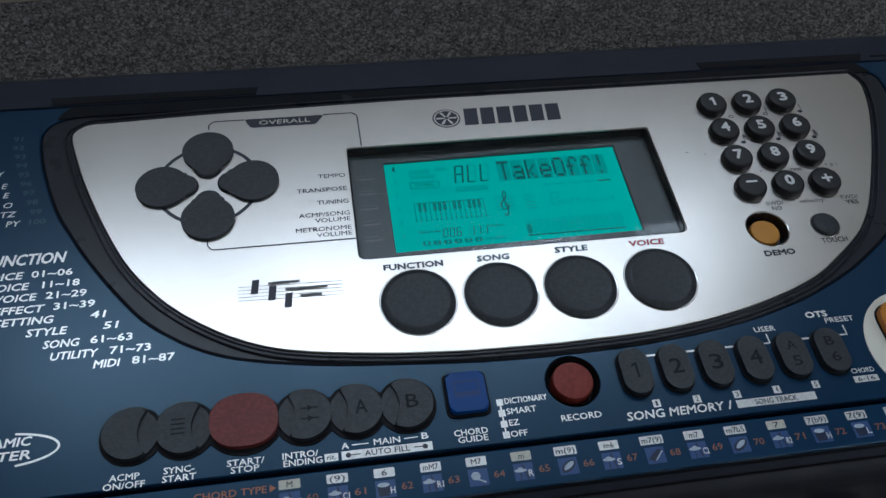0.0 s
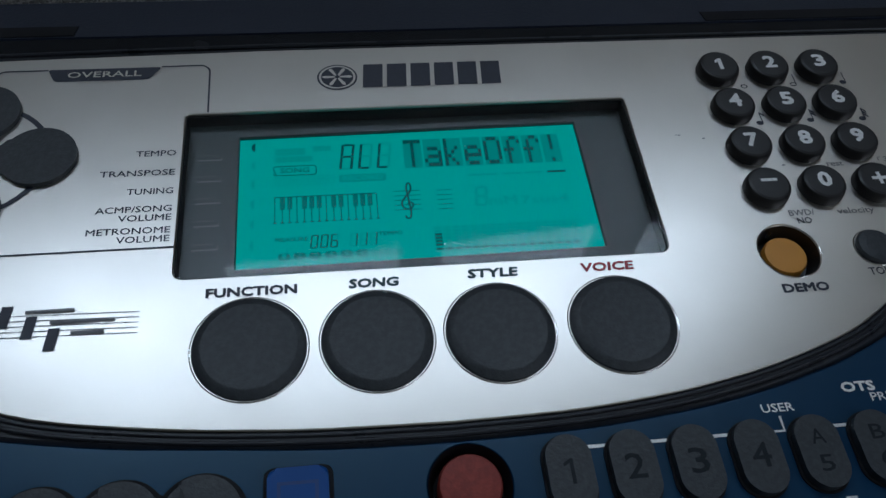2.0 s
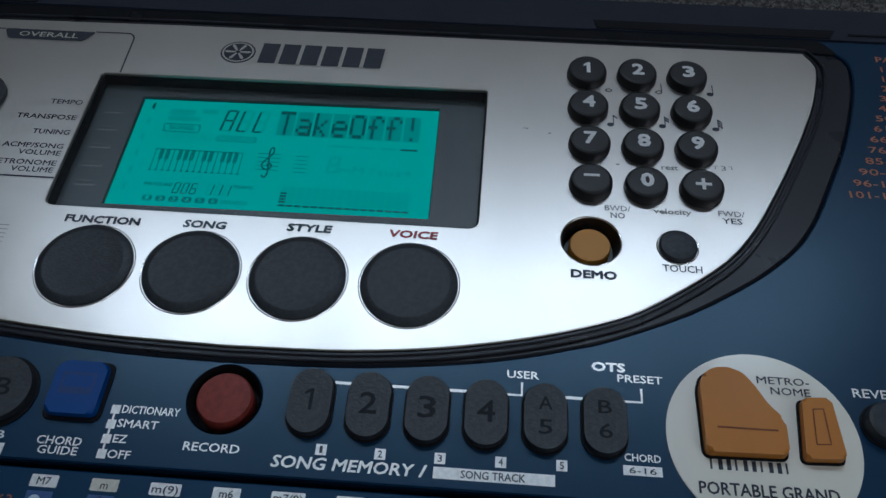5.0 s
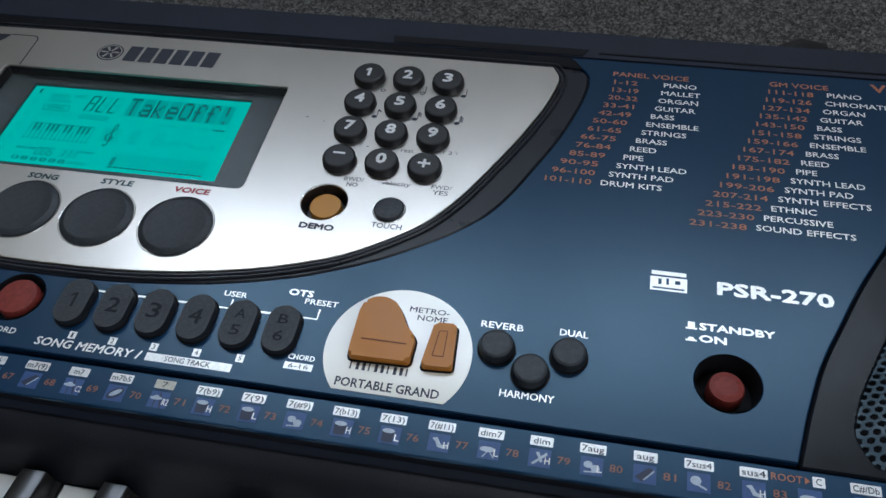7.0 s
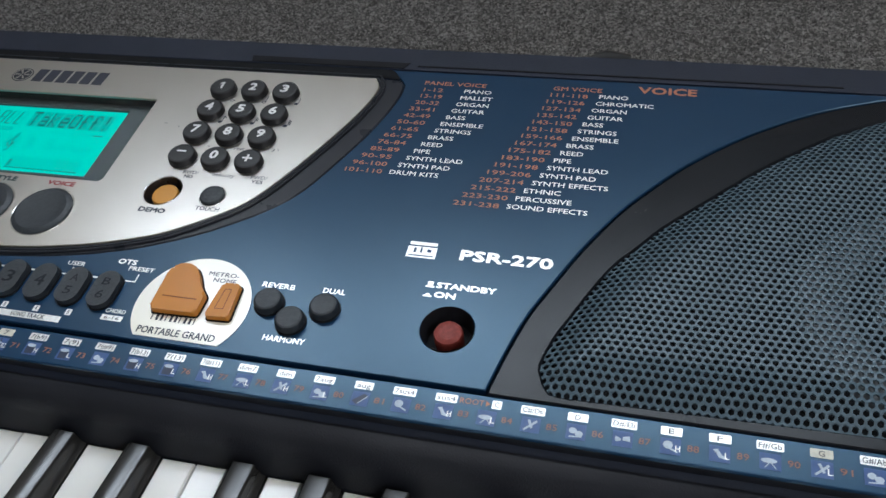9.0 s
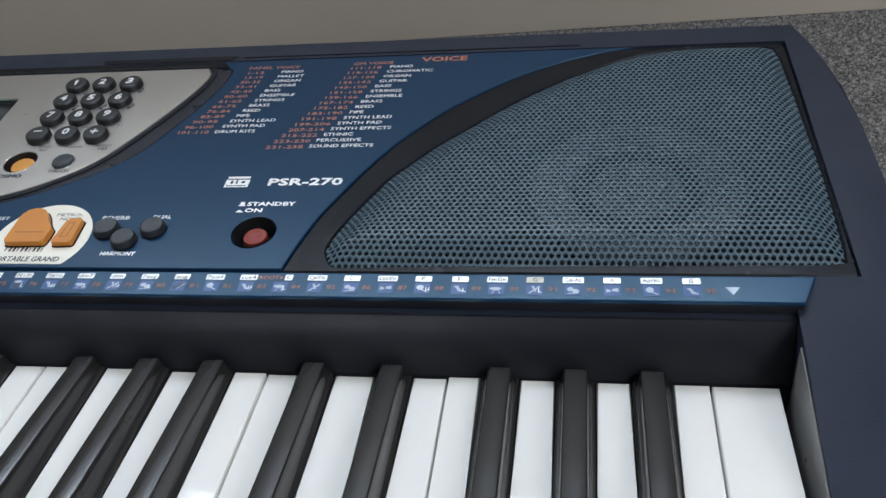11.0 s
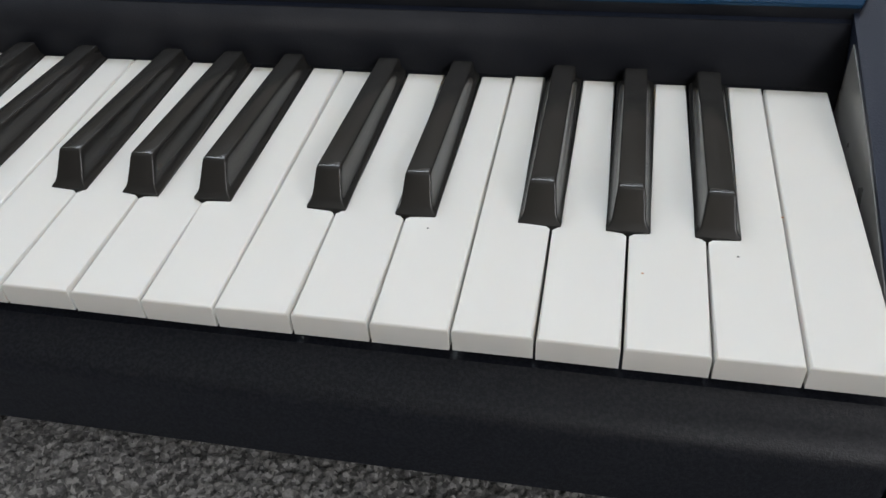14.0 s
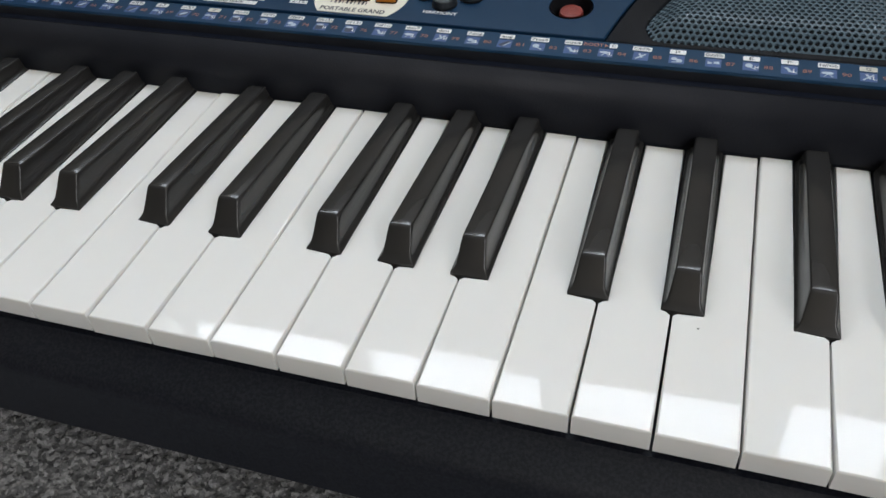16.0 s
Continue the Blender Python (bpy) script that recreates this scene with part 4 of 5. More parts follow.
line("printed_line", [(69.0, -12.4), (73.2, -12.4), (73.2, -9.0)], 0.6, WHITE_INK, panel)
line("printed_line", [(83.2, -12.2), (87.6, -12.2)], 0.75, WHITE_INK, panel)
line("printed_line", [(97.0, -12.2), (101.4, -12.2), (101.4, -8.6)], 0.6, WHITE_INK, panel)

# ---- chord strip ----
CHORDS = ["M", "(9)", "6", "mM7", "M7", "m", "m(9)", "m6", "m7(9)", "m7", "m7b5", "7", "7(b9)", "7(9)", "7(#9)", "7(b13)", "7(13)", "7(#11)", "dim7", "dim", "7aug", "aug", "7sus4", "sus4",
          "C", "C#/Db", "D", "D#/Eb", "E", "F", "F#/Gb", "G", "G#/Ab", "A", "A#/Bb", "B"]
SIGNS = {60: "C1", 61: "C1", 62: "H", 63: "R1", 65: "R", 67: "S", 69: "C2", 71: "R2", 72: "H", 73: "L", 75: "H", 76: "L", 77: "H", 78: "L", 79: "H", 80: "L", 83: "H", 84: "L", 88: "H", 89: "L", 91: "L"}


def icon(n, u):
    sign = SIGNS.get(n, "")
    kind = "cymbal" if sign[:1] in ("C", "R", "S") and sign else "ring" if n in (66, 70) else "bar" if n in (68, 81) else 6 if n in (62, 72, 73, 75, 76) else n % 6
    v = -45.9
    bits, dark = [], []
    if kind == "cymbal":
        bits = [circle(u - 1.0, v + 0.5, 1.9, 0.55, 18), circle(u - 1.0, v + 0.95, 0.8, 0.5, 14)]
        dark = [[(u - 0.4, v + 2.4), (u + 0.1, v + 2.4), (u + 1.3, v - 2.4), (u + 0.8, v - 2.4)], [(u - 1.3, v - 0.1), (u - 0.9, v - 0.1), (u - 1.0, v - 2.4), (u - 1.3, v - 2.4)]]
    elif kind == "ring":
        turn = lambda x, y: (u + x * 0.82 - y * 0.57, v + x * 0.57 + y * 0.82)
        dark = [[turn(x, y) for x, y in circle(0, 0, 2.7, 1.4, 24)]]
        bits = [[turn(x, y) for x, y in circle(0.2, 0.1, 2.0, 0.75, 20)]]
    elif kind == "bar":
        dark = [[(u - 2.6, v - 0.9), (u + 0.9, v + 2.0), (u + 2.6, v + 1.4), (u - 0.6, v - 2.1)]]
        bits = [[(u - 0.6, v - 1.6), (u - 0.2, v - 1.7), (u + 2.5, v + 1.1), (u + 2.2, v + 1.4)]]
    elif kind == 6:
        dark = [[(u - 2.4, v + 1.1), (u - 2.1, v - 2.0), (u + 0.9, v - 2.0), (u + 1.2, v + 1.1)]]
        bits = [circle(u - 0.6, v + 1.3, 1.8, 0.7, 18)]
    elif kind == 0:
        bits = [circle(u - 0.4, v + 0.3, 2.2, 0.8, 18), [(u - 1.8, v - 2), (u - 0.5, v - 0.4), (u - 0.2, v - 0.4), (u - 1.4, v - 2)], [(u + 0.4, v - 0.4), (u + 1.7, v - 2), (u + 1.3, v - 2), (u + 0.1, v - 0.4)]]
    elif kind == 1:
        bits = [[(u - 2.2, v - 1.6), (u - 1.7, v - 2.0), (u + 2.0, v + 1.2), (u + 1.6, v + 1.9)], [(u - 1.2, v + 1.6), (u - 0.4, v + 1.9), (u + 0.8, v - 0.8), (u + 0.2, v - 1.2)]]
    elif kind == 2:
        bits = [circle(u - 1.0, v + 0.4, 1.2, 1.0, 16), circle(u + 0.9, v - 0.5, 1.2, 1.0, 16), [(u - 2, v - 1.9), (u + 1.9, v - 1.6), (u + 1.9, v - 1.2), (u - 2, v - 1.5)]]
    elif kind == 3:
        bits = [[(u - 2.2, v + 0.8), (u - 0.5, v + 0.2), (u - 0.5, v - 0.6), (u - 2.2, v - 1.0)], [(u, v + 0.8), (u + 2.0, v + 1.2), (u + 2.2, v - 0.6), (u, v - 0.4)]]
    elif kind == 4:
        bits = [circle(u - 0.8, v + 0.5, 1.4, 1.3, 16), [(u - 0.2, v - 0.3), (u + 2.1, v - 1.4), (u + 1.9, v - 1.9), (u - 0.6, v - 0.7)]]
    else:
        bits = [[(u - 2.1, v + 1.2), (u - 0.6, v + 1.6), (u + 0.6, v - 0.3), (u + 2.1, v - 0.9), (u + 1.9, v - 1.6), (u - 0.3, v - 1.2), (u - 1.0, v + 0.3)]]
    for b in dark:
        shape("drum_icon", b, ICON_DARK, strip, 0.0002)
    for b in bits:
        shape("drum_icon", b, ICON_PALE, strip, 0.00024)


for n in range(58, 97):
    u = 392.65 - (95 - n) * 13.708
    if 60 <= n <= 95:
        body = CHORDS[n - 60]
        cream = n in (60, 65, 71, 91)
        if n == 84:
            shape("label_box", rounded(rect(u + 0.8, u + 3.9, -42.3, -39.4), 0.3, 2), WHITE_INK, strip)
            text(body, u + 1.6, u + 3.1, -41.7, 1.8, NAVY_INK, strip, 0.00022)
        else:
            wd = min(6.4, 1.4 * len(body) + 0.3)
            hw = max(3.1, wd / 2 + 0.55)
            shape("label_box", rounded(rect(u - hw, u + hw, -42.3, -39.5), 0.3, 2), CREAM_INK if cream else WHITE_INK, strip)
            text(body, u - wd / 2, u + wd / 2, -41.8, 1.75, NAVY_INK, strip, 0.00022, bold=0.005)
    if n >= 60:
        if n < 96:
            shape("icon_square", rect(u - 3.0, u + 2.9, -48.4, -43.2), ICON_BLUE, strip)
            icon(n, u)
            if n in SIGNS:
                text(SIGNS[n], u + 1.3, u + 2.7 + (0.5 if len(SIGNS[n]) > 1 else 0), -47.4, 2.0, WHITE_INK, strip, 0.0003)
            text(str(n), u + 4.6, u + 8.0, -46.6, 2.1, DIM_ORANGE, strip)
        else:
            shape("drum_icon", [(u - 2.6, -43.6), (u + 2.4, -43.6), (u - 0.2, -47.4)], ICON_PALE, strip)
text("CHORD TYPE", -114.0, -93.6, -42.6, 2.1, ORANGE_INK, strip)
shape("printed_arrow", [(-92.8, -42.6), (-90.8, -41.5), (-92.8, -40.4)], ORANGE_INK, strip)
_u = 392.65 - 11 * 13.708
text("ROOT", _u - 9.4, _u - 1.6, -41.9, 2.0, ORANGE_INK, strip)
shape("printed_arrow", [(_u - 1.1, -41.9), (_u + 0.3, -40.9), (_u - 1.1, -39.9)], ORANGE_INK, strip)

# ---- display ----
TRAY = plastic("display_tray", (0.027, 0.038, 0.042), (0.032, 0.044, 0.048), (0.35, 0.45), bump=0.02)
display = part("display", plate(offset(BEZEL, 0.0), [mm([(-46.3, 40.7), (46.3, 41.7), (46.2, 84.2), (-46.2, 83.0)])], -0.0052, -0.0042, 0.0004), TRAY, keyboard, "backlit liquid crystal display behind clear plastic", m=PAN)
part("display_lining", plate(BEZEL, [offset(BEZEL, -0.0003)], -0.0080, -0.0005, 0.0001), DARK, display, "dark inner frame")
SCREEN, _t, _b = material("backlit_screen", (0.0, 0.05, 0.045), 0.35)
_b.inputs["Specular IOR Level"].default_value = 0.1
_b.inputs["Emission Color"].default_value = (0.0, 0.67, 0.50, 1)
_b.inputs["Emission Strength"].default_value = 0.68
SEG, _t, _b = material("dark_segment", (0.004, 0.02, 0.02), 0.4)
_b.inputs["Specular IOR Level"].default_value = 0.1
_b.inputs["Emission Color"].default_value = (0.0, 0.10, 0.09, 1)
_b.inputs["Emission Strength"].default_value = 0.68
SHADE, _t, _b = material("shaded_cell", (0.0, 0.05, 0.045), 0.4)
_b.inputs["Specular IOR Level"].default_value = 0.1
_b.inputs["Emission Color"].default_value = (0.0, 0.42, 0.325, 1)
_b.inputs["Emission Strength"].default_value = 0.68
FAINT, _t, _b = material("faint_segment", (0.0, 0.05, 0.045), 0.4)
_b.inputs["Specular IOR Level"].default_value = 0.1
_b.inputs["Emission Color"].default_value = (0.0, 0.50, 0.375, 1)
_b.inputs["Emission Strength"].default_value = 0.68
MID, _t, _b = material("half_dark_segment", (0.002, 0.03, 0.03), 0.4)
_b.inputs["Specular IOR Level"].default_value = 0.1
_b.inputs["Emission Color"].default_value = (0.0, 0.25, 0.20, 1)
_b.inputs["Emission Strength"].default_value = 0.68
part("screen", prism(mm(rect(-47.2, 47.2, 40.2, 84.8)), -0.0078, -0.0053, 0.0), SCREEN, display, "glowing teal screen")
LW = -0.0052
CLEAR, _t, _b = material("clear_cover", (1, 1, 1), 0.03)
_b.inputs["Transmission Weight"].default_value = 1.0
_b.inputs["IOR"].default_value = 1.17
cover = part("cover_window", prism(offset(BEZEL, 0.0010), -0.0003, 0.0004, 0.0, 1, bottom=True), CLEAR, display, "clear plastic window")
cover.visible_shadow = False


def seven(u, v, wd, ht, on, mat, lean=0.12):
    """One digit of bars: top, upper left, upper right, middle, lower left, lower right, bottom."""
    b = wd * 0.2
    hh = ht / 2
    bars = {"t": rect(b, wd - b, ht - b, ht), "m": rect(b, wd - b, hh - b / 2, hh + b / 2), "b": rect(b, wd - b, 0, b), "ul": rect(0, b, hh + 0.1, ht - 0.2), "ur": rect(wd - b, wd, hh + 0.1, ht - 0.2), "ll": rect(0, b, 0.2, hh - 0.1), "lr": rect(wd - b, wd, 0.2, hh - 0.1)}
    for key, loop in bars.items():
        shape("segment", [(u + x + y * lean, v + y) for x, y in loop], mat if key in on else FAINT, display, LW)


for u, on in ((-20.2, ("t", "ul", "ur", "m", "ll", "lr")), (-15.2, ("ul", "ll", "b")), (-10.2, ("ul", "ll", "b"))):
    seven(u, 71.2, 3.6, 9.0, on, SEG)
DOTS = {"T": (31, 4, 4, 4, 4, 4, 4), "a": (0, 0, 14, 1, 15, 17, 15), "k": (16, 16, 18, 20, 24, 20, 18), "e": (0, 0, 14, 17, 31, 16, 14), "O": (14, 17, 17, 17, 17, 17, 14), "f": (6, 9, 8, 28, 8, 8, 8), "!": (4, 4, 4, 4, 0, 0, 4)}
for k, ch in enumerate("TakeOff!"):
    u = -2.6 + k * 5.52
    shape("segment", rect(u, u + 4.9, 70.7, 80.9), SHADE, display, LW)
    bm = bmesh.new()
    for r, bits in enumerate(DOTS[ch]):
        for c in range(5):
            if bits >> (4 - c) & 1:
                x, y = u + 0.15 + c * 0.94, 79.4 - r * 1.4
                bm.faces.new([bm.verts.new((p / 1000, q / 1000, LW + 0.0001)) for p, q in rect(x, x + 0.88, y, y + 1.33)])
    part("segment", bm, SEG, display)
line("segment", rounded(rect(-37.4, -26.2, 70.1, 73.2), 0.8, 3) + [(-36.6, 70.1)], 0.3, SEG, display, LW)
text("SONG", -35.6, -28.0, 70.9, 1.7, SEG, display, LW, name="segment")
text("FUNCTION", -36.0, -22.9, 67.3, 1.7, FAINT, display, LW, name="segment")
line("segment", rounded(rect(-37.2, -21.6, 66.8, 69.5), 0.8, 3) + [(-36.4, 66.8)], 0.25, FAINT, display, LW)
shape("segment", rounded(rect(-20.3, -7.8, 66.9, 69.5), 0.8, 3), SHADE, display, LW)
text("RECORD", -19.4, -8.7, 67.4, 1.6, SCREEN, display, LW + 0.0001, name="segment")
for u0, u1, v0, v1 in ((-37, -29, 77, 79.5), (-37, -27, 74.6, 76.6), (-27, -22, 78, 80)):
    shape("segment", rect(u0, u1, v0, v1), FAINT, display, LW)
shape("segment", circle(-42.2, 80.3, 1.0, 1.5, 14, math.pi / 2, 1.5 * math.pi), SEG, display, LW)
for v in (74.0, 67.5, 61.0, 54.5, 48.0):
    shape("segment", circle(-42.2, v, 1.0, 1.5, 14, math.pi / 2, 1.5 * math.pi), FAINT, display, LW)
# drawn keyboard
line("segment", [(-37.2, 62.8), (-10.8, 62.8)], 0.3, SEG, display, LW)
for k in range(15):
    u = -37.0 + k * 1.87
    line("segment", [(u, 54.5), (u, 62.8)], 0.22, SEG, display, LW)
    shape("segment", rect(u - 0.5, u + 0.5, 54.4, 54.8), SEG, display, LW)
    if k % 7 not in (0, 3):
        shape("segment", rect(u - 0.55, u + 0.55, 58.9, 62.6), MID, display, LW + 0.00005)
        line("segment", rect(u - 0.6, u + 0.6, 58.8, 62.8), 0.16, SEG, display, LW + 0.00008)
# staff and clef
for k in range(5):
    v = 56.9 + k * 1.55
    line("segment", [(-6.4, v), (0.7, v)], 0.22, SEG, display, LW)
    line("segment", [(4.9, v - 0.3), (9.0, v - 0.3)], 0.22, SEG, display, LW)
clef = [(-2.9, 58.6), (-2.2, 59.3), (-1.5, 58.6), (-1.9, 57.4), (-3.0, 57.0), (-4.2, 57.9), (-4.3, 59.4), (-3.2, 61.2), (-2.0, 62.8), (-1.7, 64.4), (-2.2, 65.7), (-2.9, 64.2), (-2.6, 60.5), (-2.2, 56.0), (-2.6, 54.2), (-3.5, 54.2), (-3.6, 55.0)]
line("segment", spline(clef, 5), 0.5, SEG, display, LW + 0.00004)
text("MEASURE", -36.9, -28.7, 48.7, 1.25, SEG, display, LW, name="segment", bold=0.0)
text("TEMPO", -11.1, -5.0, 49.1, 1.25, SEG, display, LW, name="segment", bold=0.0)
for u, on in ((-28.4, ("t", "ul", "ur", "ll", "lr", "b")), (-25.9, ("t", "ul", "ur", "ll", "lr", "b")), (-23.4, ("t", "ul", "m", "ll", "lr", "b")), (-18.6, ("ur", "lr")), (-16.1, ("ur", "lr")), (-13.6, ("ur", "lr"))):
    seven(u, 46.2, 1.9, 4.2, on, SEG)
for k in range(6):
    u = -34.7 + k * 3.83
    shape("segment", rounded(rect(u - 1.45, u + 1.45, 43.1, 45.2), 0.9, 3), MID, display, LW)
    text(str(k + 1), u - 0.5, u + 0.5, 43.4, 1.5, SCREEN, display, LW + 0.0001, name="segment")
shape("segment", rect(-13.4, -5.5, 43.3, 44.8), FAINT, display, LW)
for k in range(16):
    u = 3.1 + k * 2.36
    shape("segment", rect(u, u + 1.9, 43.7, 44.4), SEG, display, LW)
    for j in range(6):
        shape("segment", rect(u, u + 1.9, 45.0 + j * 1.05, 45.7 + j * 1.05), SEG if k == 0 and j < 4 else FAINT, display, LW)
for u0, u1, mat in ((13.8, 22.2, FAINT), (23.5, 28.4, FAINT), (29.7, 34.4, FAINT), (35.8, 40.9, SEG)):
    shape("segment", rect(u0, u1, 67.1, 67.8), mat, display, LW)
seven(14.6, 56.9, 3.4, 6.6, (), SEG)
text("mM", 18.6, 26.0, 57.0, 3.0, FAINT, display, LW, name="segment")
text("7sus4", 27.0, 40.0, 57.0, 2.6, FAINT, display, LW, name="segment")
for k in range(5):
    v = 46.5 + 7.2 * k
    shape("printed_line", rect(-56.8, -50.6, v, v + 0.35), GREY_INK, display, -0.0041)
    shape("printed_line", rect(-56.8, -51.8, v + 1.7, v + 2.0), DIM_GREY, display, -0.0041)
    shape("printed_line", rect(-50.95, -50.6, v + 0.35, v + 1.4), DIM_GREY, display, -0.0041)

# ---- buttons ----
RED = plastic("red_rubber", (0.20, 0.031, 0.023), (0.26, 0.042, 0.031), (0.45, 0.55), grain=1500, bump=0.4, stain=800)
RED.node_tree.nodes["Principled BSDF"].inputs["Specular IOR Level"].default_value = 0.3
DEEP_RED = plastic("deep_red_rubber", (0.145, 0.025, 0.021), (0.21, 0.036, 0.031), (0.5, 0.6), grain=1500, bump=0.5, stain=800)
AMBER = plastic("amber_rubber", (0.56, 0.25, 0.03), (0.60, 0.27, 0.035), (0.4, 0.5), bump=0.1)
WOOD_BROWN = plastic("orange_brown_rubber", (0.50, 0.180, 0.013), (0.54, 0.20, 0.016), (0.38, 0.48), bump=0.1)
BUTTON_BLUE = plastic("blue_rubber", (0.004, 0.058, 0.250), (0.006, 0.068, 0.275), (0.4, 0.5), bump=0.1)
BUTTON_BLUE.node_tree.nodes["Principled BSDF"].inputs["Specular IOR Level"].default_value = 0.25
# Sign inks: the shade of the embossed relief is put into flat darker colour.
SIGN_BLUE = ink("dark_blue_sign", (0.003, 0.042, 0.190), 0.5)
GLOSS_BLACK = plastic("black_gloss_plastic", (0.010, 0.010, 0.012), (0.014, 0.014, 0.016), (0.26, 0.34), bump=0.03)
BUTTON_BLACK = plastic("black_button_plastic", (0.009, 0.009, 0.011), (0.013, 0.013, 0.015), (0.38, 0.46), bump=0.05)
CREAM = plastic("cream_plate", (0.88, 0.85, 0.73), (0.90, 0.87, 0.76), (0.15, 0.2), bump=0.05)
CREAM.node_tree.nodes["Principled BSDF"].inputs["Specular IOR Level"].default_value = 0.9
NUMERAL = ink("numeral_ink", (0.80, 0.80, 0.80))
SIGN_DARK = ink("dark_sign", (0.0175, 0.0215, 0.0262), 0.5)
SIGN_DARK.node_tree.nodes["Principled BSDF"].inputs["Specular IOR Level"].default_value = 0.1


def keyhole(dx, dy):
    """Outline of one cursor button: a disc with a smaller lobe towards the pad's centre."""
    out, d, rs, rb = [], 7.8, 4.9, 9.3
    base = math.atan2(dy, dx)
    for k in range(56):
        a = 2 * math.pi * k / 56
        r, b = rb, math.remainder(a - base, 2 * math.pi)
        disc = rs * rs - (d * math.sin(b)) ** 2
        if disc > 0 and abs(b) < math.pi / 2:
            r = max(r, d * math.cos(b) + math.sqrt(disc))
        out.append((r * math.cos(a), r * math.sin(a)))
    return out


for cu, cv, dx, dy in ((-111.1, 90.2, 0, -1), (-127.0, 74.2, 1, 0), (-94.9, 74.4, -1, 0), (-110.8, 58.4, 0, 1)):
    part("cursor_button", prism(mm(keyhole(dx, dy)), 0.0, 0.0014, 0.0007, 3), RUBBER, keyboard, "black rubber cursor button", m=PAN @ pose(cu / 1000, cv / 1000, TOP))
big = None
for cu in (-41.8, -13.5, 14.6, 43.6):
    m = PAN @ pose(cu / 1000, 0.0164, TOP)
    if big:
        share(big, m)
    else:
        big = part("mode_button", dome(0, 0, 0.0127, 0.0015, rings=((1.0, 0.0), (0.985, 0.38), (0.96, 0.50), (0.845, 0.93), (0.82, 0.96), (0.79, 0.90), (0.5, 0.86)), n=48, dish=0.0004), RUBBER, keyboard, "large round black button", m=m)
LIP, _t, _b = material("polished_aluminium_lip", (0.80, 0.80, 0.79), 0.16, 1.0)
rough_vary(_t, _b, 0.12, 0.2, 90)


def lip(r):
    """A thin raised ring of bare metal, half-round in section."""
    bm, last, n = bmesh.new(), None, 56
    for dr, z in ((0.0, 0.0), (0.00006, 0.00016), (0.00018, 0.00021), (0.0003, 0.00012), (0.00034, 0.0)):
        ring = [bm.verts.new(((r + dr) * math.cos(2 * math.pi * k / n), (r + dr) * math.sin(2 * math.pi * k / n), z)) for k in range(n)]
        if last:
            for k in range(n):
                bm.faces.new((last[k], ring[k], ring[(k + 1) % n], last[(k + 1) % n]))
        last = ring
    bmesh.ops.recalc_face_normals(bm, faces=bm.faces)
    return bm


for cu in (-41.8, -13.5, 14.6, 43.6):
    part("button_lip", lip(0.0129), LIP, keyboard, "bright metal ring", m=PAN @ pose(cu / 1000, 0.0164, TOP))
part("button_lip", lip(0.0079), LIP, keyboard, "bright metal ring", m=PAN @ pose(DEMO[0], DEMO[1], TOP))
part("button_lip", lip(0.0053), LIP, keyboard, "bright metal ring", m=PAN @ pose(0.1135, 0.0332, TOP))
num = None
for r in range(4):
    for c in range(3):
        m = PAN @ pose((91.0 + 15.3 * c) / 1000, (97.2 - 14.75 * r) / 1000, TOP)
        if num:
            b = share(num, m)
        else:
            b = num = part("number_button", dome(0, 0, 0.0061, 0.0033, rings=((1.0, 0.0), (0.985, 0.50), (0.955, 0.78), (0.90, 0.93), (0.80, 0.995), (0.4, 1.0))), BUTTON_BLACK, keyboard, "round glossy black number button", m=m)
        ch = ("123", "456", "789", "-0+")[r][c]
        h, wd = (4.9, 3.8) if ch not in "-+" else (4.4, 4.4)
        if ch == "-":
            shape("numeral", rect(-2.2, 2.2, 0.6, 1.5), NUMERAL, b, 0.00338)
        elif ch == "+":
            shape("numeral", [(-2.2, -0.5), (-0.5, -0.5), (-0.5, -2.0), (0.5, -2.0), (0.5, -0.5), (2.2, -0.5), (2.2, 0.5), (0.5, 0.5), (0.5, 2.0), (-0.5, 2.0), (-0.5, 0.5), (-2.2, 0.5)], NUMERAL, b, 0.00338)
        elif ch == "1":
            shape("numeral", [(-0.4, -2.0), (0.75, -2.0), (0.75, 2.4), (-0.1, 2.4), (-1.3, 1.55), (-1.3, 0.65), (-0.4, 1.1)], NUMERAL, b, 0.00338)
        else:
            text(ch, -wd / 2, wd / 2, -2.0, h, NUMERAL, b, 0.00338, bold=0.11, name="numeral")


def dish(name, c, r, depth, mat, label):
    bm = bmesh.new()
    n, last = 40, None
    for rs, z in ((1.0, 0.0004), (0.97, -0.0004), (0.93, -depth * 0.6), (0.86, -depth), (0.3, -depth)):
        ring = [bm.verts.new((r * rs * math.cos(2 * math.pi * k / n), r * rs * math.sin(2 * math.pi * k / n), z)) for k in range(n)]
        if last:
            for k in range(n):
                bm.faces.new((last[k], last[(k + 1) % n], ring[(k + 1) % n], ring[k]))
        last = ring
    bm.faces.new(last)
    return part(name, bm, mat, keyboard, label, m=PAN @ pose(c[0], c[1], 0))


